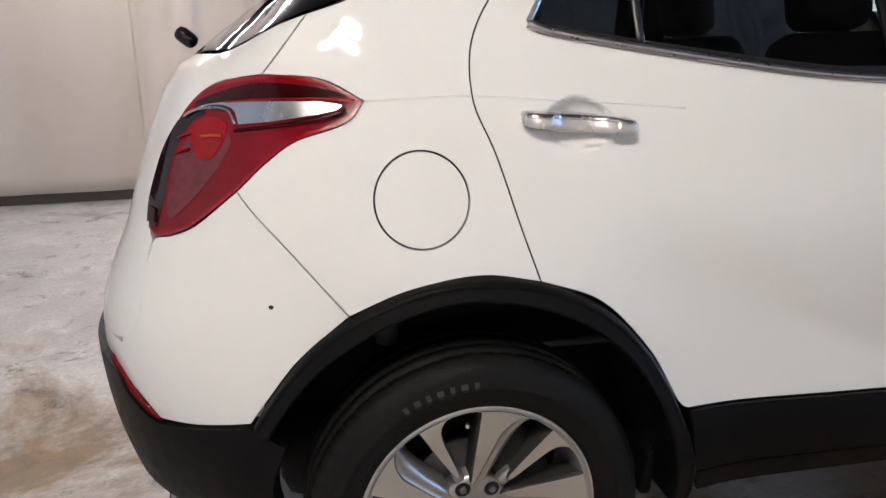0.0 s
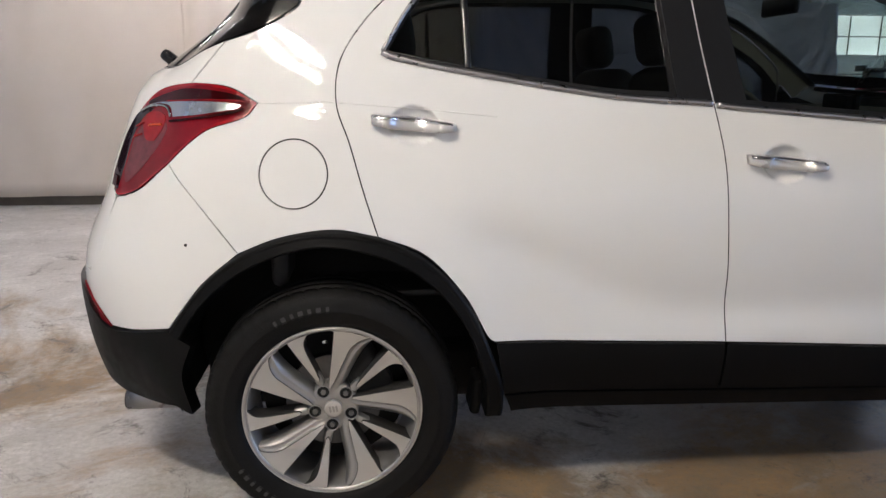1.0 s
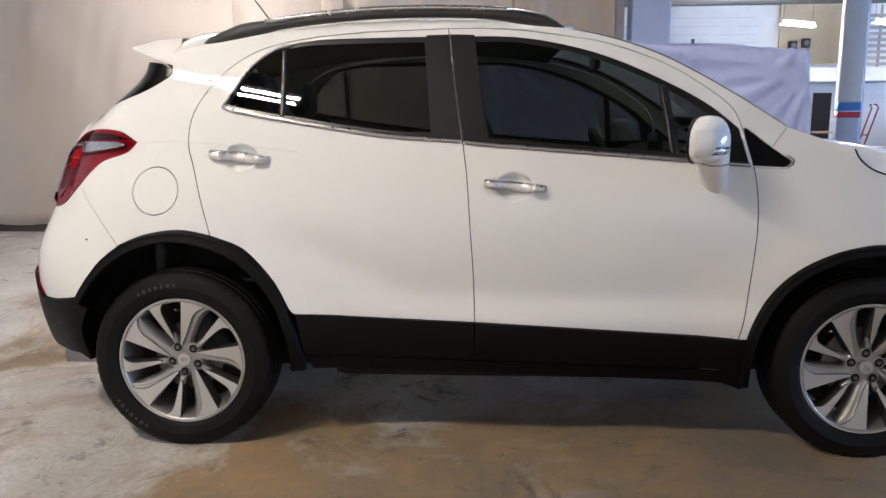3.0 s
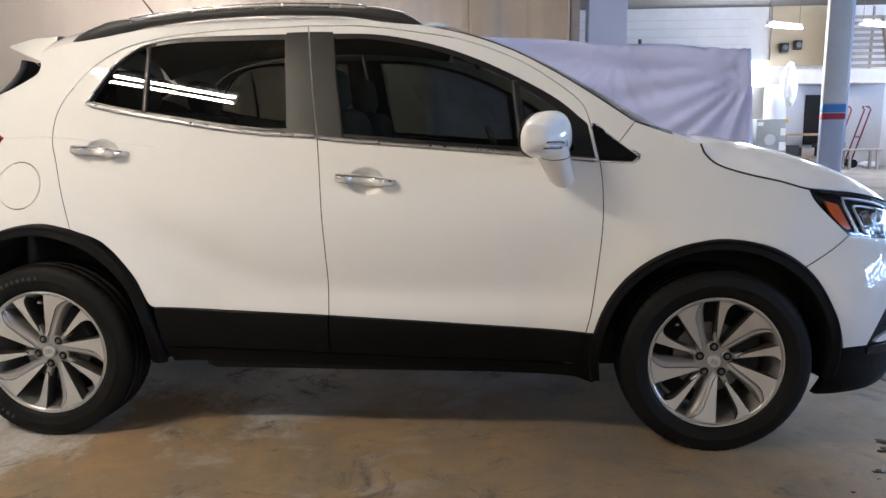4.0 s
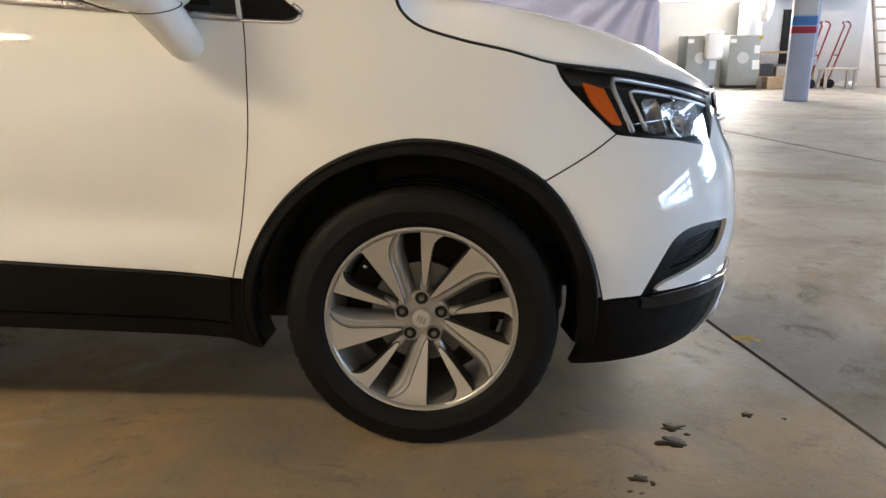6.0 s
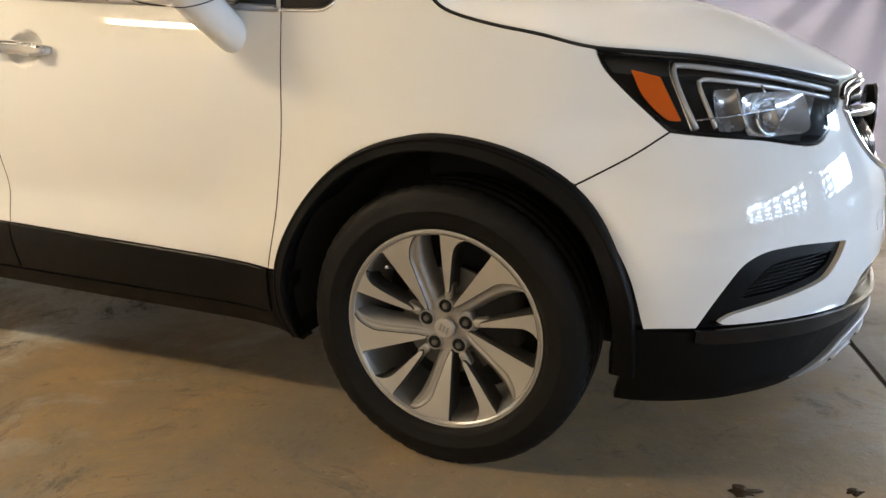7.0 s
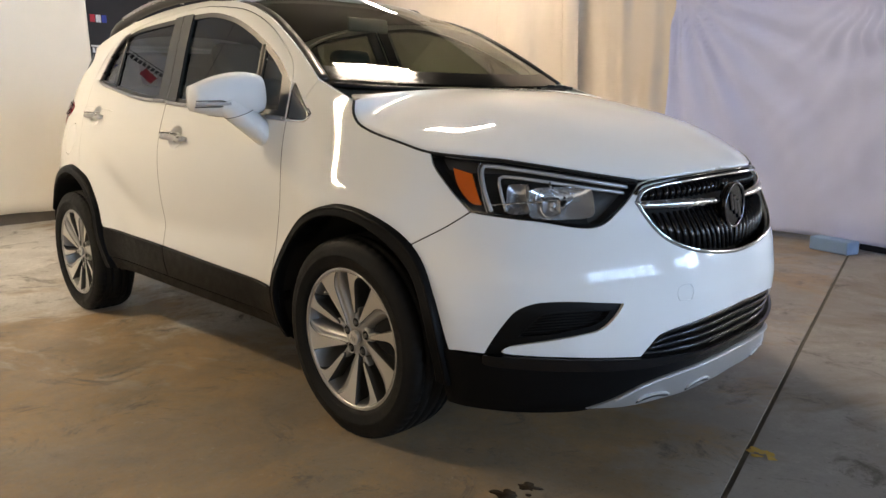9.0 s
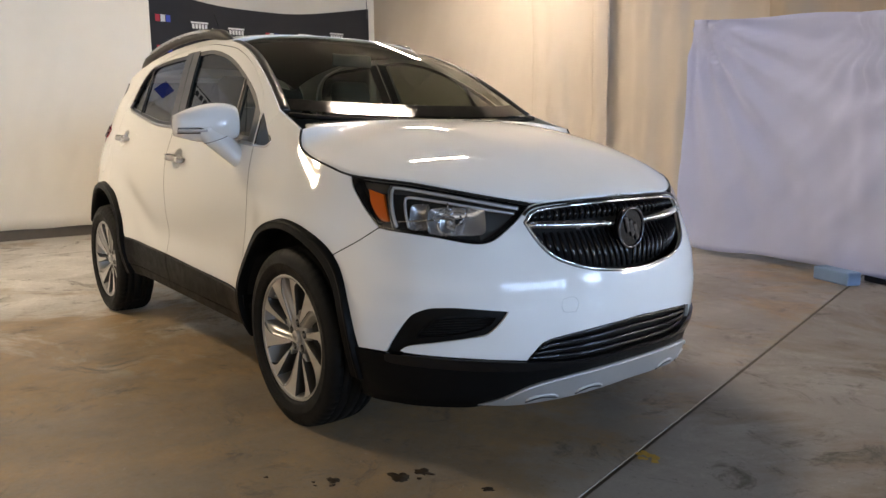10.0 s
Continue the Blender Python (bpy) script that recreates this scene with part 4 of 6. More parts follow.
part("tow_cover_seam", ribbon([(3.70, .520), (3.660, .523), (3.652, .545), (3.662, .566), (3.70, .568), (3.712, .545), (3.70, .520)], .0010, .0002, n=6), SEAM, bumper)

# head lamps
LAMP_HOUSING = material("grey_lamp_housing", (.055, .054, .054), .30, coat=.4, vary=.1, scale=30)
REFLECTOR = material("lamp_reflector", (.66, .66, .68), .16, metal=.8, rough_vary=.08, scale=40)
TRAY = material("satin_grey_lamp_tray", (.34, .34, .35), .24, metal=.7, vary=.15, scale=40, rough_vary=.08)
BULB = material("bulb_glass", (.72, .73, .75), .10, metal=.7)


def dish(u, z, ru, rz, off, deep):
    """A hollow bowl with a squarish rim, sunk into the skin."""
    V, F = [], []
    n, m = 32, 8
    for i in range(m + 1):
        r = i / m
        for j in range(n):
            a = 2 * np.pi * j / n
            sq = .36 + .64 * (1 - r)
            V.append(skin(u + ru * r * np.sign(np.cos(a)) * abs(np.cos(a)) ** sq, z + rz * r * np.sign(np.sin(a)) * abs(np.sin(a)) ** sq, off - deep * (1 - r ** 2.2)))
    for i in range(m):
        F += [(i * n + j, i * n + (j + 1) % n, (i + 1) * n + (j + 1) % n, (i + 1) * n + j) for j in range(n)]
    return mesh_of("dish", V, F)


HEAD = outline(LAMP_HEAD_TOP, LAMP_HEAD_LOW, LAMP_HEAD_REAR)
for sign in (0, 1):
    fix = mirrored if sign else (lambda me: me)
    lamp = part("head_lamp", fix(panel_mesh(HEAD, off=-.056, thick=.004, gap=-.004, step=.03)), LAMP_HOUSING, car, "dark head lamp with white light guides and amber side reflector")
    part("lamp_rim", fix(panel_mesh(HEAD, [inset(HEAD, .008)], off=-.001, thick=.05, gap=.001, step=.03)), GLOSS_BLACK, lamp)
    part("amber_reflector", fix(panel_mesh(outline([(2.962, .922), (3.03, .905)], [(3.03, .905), (3.072, .818)], [(3.072, .818), (3.04, .822), (2.99, .868), (2.962, .922)]), off=-.014, thick=.01, gap=0, step=.02)), AMBER, lamp, "amber side reflector")
    part("light_guide", fix(ribbon([(3.105, .800), (3.078, .86), (3.062, .915), (3.085, .926), (3.25, .906), (3.40, .882), (3.535, .858)], .0062, -.014)), LIGHT_GUIDE, lamp, "white light guide")
    part("light_guide", fix(ribbon([(3.150, .800), (3.132, .85), (3.122, .888), (3.145, .896), (3.28, .880), (3.42, .858), (3.52, .842)], .0050, -.016)), LIGHT_GUIDE, lamp, "white light guide")
    part("bezel", fix(ribbon([(3.095, .79), (3.07, .86), (3.050, .922), (3.08, .938), (3.25, .918), (3.40, .894), (3.545, .868)], .0026, -.010)), SATIN_CHROME, lamp, "chrome lamp bezel")
    part("lamp_tray", fix(panel_mesh(outline([(3.130, .880), (3.28, .866), (3.428, .844)], [(3.428, .844), (3.385, .786), (3.345, .776)], [(3.345, .776), (3.24, .783), (3.145, .793)], [(3.145, .793), (3.130, .880)]), off=-.042, thick=.003, gap=0, step=.02)), TRAY, lamp, "satin grey lamp tray")
    part("side_reflector", fix(dish(3.186, .834, .036, .042, -.014, .022)), TRAY, lamp, "small dark reflector bowl")
    bowl = part("reflector_bowl", fix(dish(3.318, .821, .100, .045, -.012, .024)), REFLECTOR, lamp, "chrome reflector bowl")
    eye_ = [skin(3.285 + .031 * math.cos(t), .812 + .031 * math.sin(t), -.014) for t in np.linspace(.35 * math.pi, 1.75 * math.pi, 20)]
    part("projector_ring", fix(sweep(eye_, .0030, 6, up=(1, 0, 0))), CHROME, bowl, "chrome projector ring")
    part("projector_cup", fix(dish(3.287, .812, .027, .026, -.016, .014)), TRAY, bowl, "grey projector cup")
    me = bpy.data.meshes.new("projector")
    bm = bmesh.new()
    bmesh.ops.create_uvsphere(bm, u_segments=20, v_segments=12, radius=.010)
    bm.transform(Matrix.Translation(Vector(skin(3.292, .815, -.024).tolist())))
    for f in bm.faces:
        f.smooth = True
    bm.to_mesh(me)
    bm.free()
    part("projector", fix(me), BULB, bowl, "projector lens")
    for pts_, rad_ in (([(3.105, .818), (3.20, .824), (3.28, .830), (3.372, .833)], .0024), ([(3.238, .832), (3.250, .848), (3.300, .852), (3.358, .846)], .0018), ([(3.215, .877), (3.212, .842), (3.224, .795)], .0020), ([(3.285, .880), (3.288, .862)], .0030), ([(3.318, .806), (3.335, .822), (3.352, .840)], .0026)):
        part("reflector_fin", fix(ribbon(pts_, rad_, -.012)), SATIN_CHROME, lamp, "thin chrome rib")
    part("lamp_glass", fix(panel_mesh(HEAD, off=.001, thick=.003, gap=.002, step=.03)), LENS, lamp, "clear lamp cover")

# door mirrors


def mirror_half(f_):
    """Half the mirror housing's height, f_ from its root to its tip."""
    return .104 * np.clip(np.sin(np.pi * (.12 + .76 * f_)), 0, 1) ** .4 * (1.06 - .40 * f_) * (1 if f_ < .995 else .25)


def mirror_mid(f_):
    """The height of the mirror housing's middle."""
    return 1.163 - .012 * f_


def shell_point(f_, degrees, out=0.0):
    """A point of the mirror housing, f_ from its root to its tip, degrees round it from the front."""
    ca, sa = math.cos(radians(degrees)), math.sin(radians(degrees))
    grow = np.clip(np.sin(np.pi * (.10 + .80 * f_)), 0, 1) ** .45 * (1 if f_ < .995 else .2)
    hz, hx = mirror_half(f_) + out, .080 * grow + out
    px = np.sign(ca) * abs(ca) ** (.8 if ca > 0 else .5) * hx * (1.0 if ca > 0 else .76)
    pz = np.sign(sa) * abs(sa) ** (.95 if sa > 0 else .8) * hz * (1.0 if sa > 0 else .80)
    return 1.972 - .105 * f_ + px, -.80 - .235 * f_, mirror_mid(f_) + pz


def mirror_shell():
    """A mirror housing: a rounded wedge, blunt behind and tapered to its foot."""
    n, m = 28, 24
    V = [shell_point(i / n, 360 * j / m) for i in range(n + 1) for j in range(m)]
    F = [(i * m + j, i * m + (j + 1) % m, (i + 1) * m + (j + 1) % m, (i + 1) * m + j) for i in range(n) for j in range(m)]
    F += [tuple(range(m))[::-1], tuple(range(n * m, (n + 1) * m))]
    return mesh_of("mirror_shell", V, F)


def mirror_foot():
    V, F = [], []
    n, m = 14, 16
    for i in range(n + 1):
        f_ = i / n
        c = np.array((1.930 + .070 * f_, -.925 + .155 * f_, 1.150 - .168 * f_))
        for j in range(m):
            a = 2 * np.pi * j / m
            V.append(c + ((.066 - .020 * f_) * np.cos(a), (.058 - .020 * f_) * np.sin(a), .02 * np.sin(a)))
    for i in range(n):
        F += [(i * m + j, i * m + (j + 1) % m, (i + 1) * m + (j + 1) % m, (i + 1) * m + j) for j in range(m)]
    F += [tuple(range(m)), tuple(range(n * m, (n + 1) * m))[::-1]]
    return mesh_of("mirror_foot", V, F)


for sign in (0, 1):
    fix = mirrored if sign else (lambda me: me)
    wing = part("door_mirror", fix(mirror_shell()), PAINT, car, "white door mirror with an indicator strip")
    part("mirror_foot", fix(mirror_foot()), PAINT, wing)
    a = np.linspace(0, 2 * np.pi, 30, endpoint=False)
    ring = [shell_point(.52 + .42 * np.cos(t), 180 + 58 * np.sin(t), .001) for t in a]
    part("mirror_rim", fix(sweep(ring, .007, 8, closed=True, up=(1, 0, 0))), BLACK_PLASTIC, wing)
    part("mirror_glass", fix(mesh_of("glass", [(x - .006, y, z) for x, y, z in ring], [tuple(range(30))])), CHROME, wing, "mirror glass")
    q = np.linspace(0, 1, 12)
    for dz_, rad_, mt, nm_ in ((0, .0070, LIGHT_GUIDE, "indicator"), (.0105, .0024, GLOSS_BLACK, "strip_edge"), (-.0105, .0024, GLOSS_BLACK, "strip_edge")):
        strip = []
        for t in q:
            f_ = .56 + .425 * t
            drop = mirror_mid(f_) - (1.134 + dz_ * min(1, .25 + 2.5 * t))
            top_ = .8 * mirror_half(f_)
            strip.append(shell_point(f_, -math.degrees(math.asin(min(.98, (max(.001, drop) / top_) ** 1.25))), .001))
        part(nm_, fix(sweep(strip, rad_, 8)), mt, wing, "clear indicator strip" if nm_ == "indicator" else "")
    part("foot_seam", fix(sweep([(1.953 + .0605 * math.cos(t), -.879 + .0535 * math.sin(t), 1.100 + .02 * math.sin(t)) for t in np.linspace(-2.6, .6, 16)], .0013, 6)), GAP_BLACK, wing)

# underbody and cabin
part("underbody", merged(box(1.50, 1.30, .20, .05, m=pose(1.28, 0, .30)), box(3.35, 1.10, .20, .05, m=pose(1.27, 0, .31))), DARK, car, "dark underbody")
part("floor_pan", merged(box(1.55, 1.45, .10, .03, m=pose(1.28, 0, .47)), box(3.8, .86, .10, .03, m=pose(1.30, 0, .48))), DARK, car)
part("engine_bay", box(.85, 1.20, .40, .05, m=pose(2.82, 0, .66)), DARK, car)
part("cabin_trim", merged(box(1.9, 1.40, .02, .008, m=pose(.95, 0, .62)), box(.05, 1.36, .62, .02, m=pose(-.15, 0, .95)), box(1.0, .03, .40, .01, m=pose(1.6, -.69, .88)), box(1.0, .03, .40, .01, m=pose(1.6, .69, .88)), box(.8, .03, .45, .01, m=pose(.62, -.69, .92)), box(.8, .03, .45, .01, m=pose(.62, .69, .92))), CABIN, car, "dark cabin trim")
part("headliner", flip_up(patch([[(x, y * .95, z - .035) for x, y, z in row] for row in lateral(roof_rows, rc, 2.6)])), HEADLINER, car, "grey headliner")
dash = [[(2.10 + .28 * np.cos(t) * .9 - .02 * abs(y), y, 1.0 + .13 * np.sin(t)) for t in np.linspace(0, np.pi, 12)] for y in np.linspace(-.68, .68, 15)]
dashboard = part("dashboard", patch(dash), CABIN, car, "dark dashboard")
part("screen", box(.03, .20, .10, .008, m=pose(1.95, 0, 1.13)), GLOSS_BLACK, dashboard)
a = np.linspace(0, 2 * np.pi, 36, endpoint=False)
wheel_m = pose(1.78, .36, 1.02, 0, -24, 0)
sw = part("steering_wheel", sweep([wheel_m @ Vector((0, .185 * math.cos(t), .185 * math.sin(t))) for t in a], .016, 10, closed=True, up=(1, 0, .3)), CABIN, car, "black steering wheel")
part("wheel_hub", box(.04, .14, .10, .02, m=wheel_m), CABIN, sw)
part("inner_mirror", box(.02, .24, .065, .02, m=pose(1.66, 0, 1.50)), CABIN, car)


def seat(x, y, wide):
    s_ = part("seat", box(.52, wide, .16, .06, 3, m=pose(x + .18, y, .70, 0, -8, 0)), SEAT, car, "charcoal cloth seat")
    part("seat_back", box(.16, wide * .96, .60, .07, 3, m=pose(x - .12, y, .98, 0, -14, 0)), SEAT, s_)
    for dy in ((0,) if wide < .7 else (-.36, .36)):
        part("head_rest", box(.11, .25, .17, .045, 3, m=pose(x - .22, y + dy, 1.36, 0, -10, 0)), SEAT, s_)
    return s_


seat(1.28, -.36, .50)
seat(1.28, .36, .50)
seat(.42, 0, 1.24)

# wheels


def lathe(profile, n=72):
    """A ring turned about the y axis from (radius, y) pairs."""
    V, F = [], []
    m = len(profile)
    for i in range(n):
        a = 2 * np.pi * i / n
        for r, y in profile:
            V.append((r * np.cos(a), y, r * np.sin(a)))
    for i in range(n):
        j = (i + 1) % n
        F += [(i * m + k, i * m + k + 1, j * m + k + 1, j * m + k) for k in range(m - 1)]
    return V, F


TYRE = [(.2452, -.084), (.2472, -.0965), (.262, -.105), (.285, -.108), (.288, -.110), (.291, -.108), (.305, -.107), (.322, -.101), (.333, -.092), (.339, -.080), (.3415, -.066), (.333, -.064), (.333, -.056), (.3425, -.054), (.3435, -.030), (.334, -.028), (.334, -.020), (.3440, -.018), (.3440, .018), (.334, .020), (.334, .028), (.3435, .030), (.3425, .054), (.333, .056), (.333, .064), (.3415, .066), (.339, .080), (.333, .092), (.305, .107), (.27, .106), (.235, .09)]
TYRE = [(r if r < .25 else .235 + (r - .235) * 1.058, y * 1.03) for r, y in TYRE]
tyre_v, tyre_f = lathe(TYRE, 280)
m_ = len(TYRE)
# cross cuts part the shoulder ribs into blocks
for i in range(280):
    for k_, cut in ((8, .002), (9, .0035), (10, .0035), (11, .002), (23, .002), (24, .002), (25, .0035), (26, .0035), (27, .002)):
        if (i + (1 if k_ in (7, 8) else 0)) % 5 < 1:
            v = np.array(tyre_v[i * m_ + k_])
            r = np.hypot(v[0], v[2])
            tyre_v[i * m_ + k_] = (v[0] * (r - cut) / r, v[1] * .992, v[2] * (r - cut) / r)
# the tread stands flat on the floor and the walls bulge over it
tyre_v = [(x, y * (1 + .05 * max(0, -z / .338 - .93) / .07), max(z, -.3375)) for x, y, z in tyre_v]
TYRE_ME = mesh_of("tyre", tyre_v, tyre_f)
BARREL = mesh_of("rim", *lathe([(.236, -.062), (.2425, -.092), (.2405, -.097), (.2365, -.096), (.231, -.088), (.226, -.070), (.219, -.03), (.215, .05), (.222, .085)], 96))
BARREL_FACE = mesh_of("rim_lip", *lathe([(.2450, -.084), (.2462, -.0940), (.2448, -.0972), (.2415, -.0958), (.2337, -.0925), (.2322, -.0905), (.2305, -.082)], 96))


RIM_IN = .2335


def dish_y(r):
    """Depth of the wheel's face at a radius of it."""
    return -.066 - .0265 * np.clip((np.asarray(r) - .045) / .19, 0, 1) ** .9


def rim_arc(a0, a1):
    """Points along the inner edge of the rim's face."""
    return [(RIM_IN * math.cos(radians(a)), RIM_IN * math.sin(radians(a))) for a in np.linspace(a0, a1, 6)]


def blade(P):
    """A spoke's machined face within an outline, with a rounded edge and walls behind it."""
    Q = inset(P, .0016)
    v, f = fill(Q, step=.012)
    V = [(x, float(dish_y(math.hypot(x, z))), z) for x, z in v]
    F = [tuple(t) for t in f.tolist()]
    face = mesh_of("spoke", V, F, smooth=False)
    n, V = len(P), []
    for L, d in ((Q, 0), (P, .0017), (P * .999, .020), (P * .995, .060)):
        V += [(x, float(dish_y(math.hypot(x, z))) + d, z) for x, z in L]
    F = [(k * n + i, k * n + (i + 1) % n, (k + 1) * n + (i + 1) % n, (k + 1) * n + i) for k in range(3) for i in range(n)]
    return face, mesh_of("spoke_wall", V, F)


def groove(high, low):
    """The sloping flank beside a broad spoke: a step, a shallow shelf with a ridge, then a fall into the opening."""
    A, B = (np.stack([np.interp(np.linspace(0, 1, 22), np.linspace(0, 1, len(q)), q[:, k]) for k in (0, 1)], 1) for q in (curve(high, .004), curve(low, .004)))
    V, F, rows = [], [], ((0, .0017), (.10, .0075), (.34, .0090), (.48, .0060), (.62, .0085), (1, .021), (1.02, .060))
    for a, b in zip(A, B):
        for k, d in rows:
            x, z = a + (b - a) * k
            V.append((x, float(dish_y(math.hypot(x, z))) + d, z))
    m = len(rows)
    F = [(i * m + j, i * m + j + 1, (i + 1) * m + j + 1, (i + 1) * m + j) for i in range(len(A) - 1) for j in range(m - 1)]
    return mesh_of("spoke_flank", V, F)


BROAD_EDGE = [(-.0490, .2283), (-.0627, .2185), (-.0745, .1937), (-.0771, .1655), (-.0707, .1424), (-.0578, .0993), (-.0455, .0579), (-.0425, .0370)]
BROAD_LOW = [(-.0450, .2260), (-.0470, .1880), (-.0385, .1380), (-.0265, .0940), (-.0190, .0650), (-.0165, .0380)]
BROAD = outline(BROAD_EDGE, [(-.0425, .0370), (-.0495, .0385)], [(-.0495, .0385), (-.0970, .1076), (-.1440, .1765)], [(-.1440, .1765), (-.1475, .1800), (-.1530, .1764)], rim_arc(130.9, 102.1), step=.008)
SLIM = outline([(.0016, RIM_IN), (.0014, .190), (.0016, .149), (.0032, .0993)], [(.0032, .0993), (.008, .0855), (.0161, .0944)], [(.0161, .0944), (.0225, .1324), (.0300, .1788), (.0370, .2020), (.0482, .2152), (.0620, .2215), (.0722, .2221)], rim_arc(72, 89.6), step=.008)
SPOKES = [(*blade(BROAD), groove(BROAD_EDGE, BROAD_LOW)), (*blade(SLIM), None)]


def road_wheel(hub, sign):
    m = pose(hub, -.778 if not sign else .778, .338, 0, 0, 180 if sign else 0) @ pose(0, 0, 0, 0, 0 if hub > 1 else -31, 0)
    w = part("wheel", TYRE_ME.copy(), RUBBER, car, "ten-spoke alloy wheel with a black tyre")
    w.matrix_local = m
    rim = part("rim", BARREL.copy(), ALLOY_GREY, w, "silver alloy rim")
    part("rim_lip", BARREL_FACE.copy(), ALLOY, w)
    for a0_ in () if hub > 1 else (60, 181):
        for k_ in range(7):
            a_ = radians(a0_ + 4.6 * k_)
            part("sidewall_mark", box(.009 + .004 * (k_ % 2), .0012, .017, .0004, m=pose(.297 * math.cos(a_), -.1116, .297 * math.sin(a_), 0, 90 - math.degrees(a_), 0)), TYRE_MARK, w)
    part("brake_disc", cyl(.135, .02, 48, m=pose(0, -.005, 0, 90, 0, 0)), STEEL, w, "steel brake disc")
    part("brake_backing", cyl(.205, .015, 48, m=pose(0, .055, 0, 90, 0, 0)), DARK, w)
    part("caliper", box(.11, .07, .16, .02, m=pose(.12, -.01, .03)), DARK, w)
    for k_ in range(5):
        for face, wall, flank in SPOKES:
            sp_ = part("spoke", face.copy(), ALLOY, w)
            sp_.matrix_local = pose(0, 0, 0, 0, 72 * k_, 0)
            # spoke walls are darker than the faces they stand behind
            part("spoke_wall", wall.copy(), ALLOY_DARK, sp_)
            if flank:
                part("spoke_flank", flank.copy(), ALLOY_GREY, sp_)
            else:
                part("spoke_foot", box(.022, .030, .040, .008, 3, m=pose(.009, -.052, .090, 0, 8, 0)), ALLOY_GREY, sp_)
    part("hub", merged(cyl(.072, .05, 36, .012, m=pose(0, -.034, 0, 90, 0, 0))), ALLOY_GREY, w)
    part("hub_cap", merged(cyl(.0250, .016, 32, .004, m=pose(0, -.070, 0, 90, 0, 0))), ALLOY, w, "silver hub cap with an embossed mark")
    for i in (-1, 0, 1):
        part("cap_mark", box(.006, .002, .018, .001, m=pose(.008 * i, -.0785, -.004 * i, 0, 20, 0)), ALLOY_GREY, w)
    for i in range(5):
        a = radians(90 + 72 * i)
        m_n = pose(.0525 * math.cos(a), -.060, .0525 * math.sin(a), 90, 0, 0)
        part("nut_well", mesh_of("well", *lathe([(.0205, -.060), (.0190, -.0655), (.0168, -.064), (.0160, -.050)], 20)), ALLOY_GREY, w).location = (.0525 * math.cos(a), 0, .0525 * math.sin(a))
        # black disc on the hub paints in the shade of the nut's well
        part("well_floor", cyl(.0165, .004, 18, m=m_n), GAP_BLACK, w)
        part("wheel_nut", cyl(.0080, .014, 6, .002, m=pose(.0525 * math.cos(a), -.062, .0525 * math.sin(a), 90, 0, 0)), STEEL, w)
    va = radians(136 if hub > 1 else 64)
    part("valve", cyl(.0042, .03, 8, m=pose(.195 * math.cos(va), -.07, .195 * math.sin(va), 70, 0, 0)), SILVER, w)
    return w


for hub in (0.0, 2.555):
    for sign in (0, 1):
        road_wheel(hub, sign)
both("mud_flap", box(.030, .11, .11, .012, 3, m=pose(.412, -.735, .325, 0, 8, 0)), BLACK_PLASTIC)
both("arch_filler", panel_mesh(outline([(2.05, .440), (2.15, .440)], [(2.15, .440), (2.118, .30), (2.124, .232)], [(2.124, .232), (2.05, .262)], [(2.05, .262), (2.05, .440)]), off=.0, thick=.05, gap=0, step=.03), BLACK_PLASTIC, label="black cladding between sill and arch")

# ---- the hall ----
CONCRETE = bpy.data.materials.new("stained_concrete")
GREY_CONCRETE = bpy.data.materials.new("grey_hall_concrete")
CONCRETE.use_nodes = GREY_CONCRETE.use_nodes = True


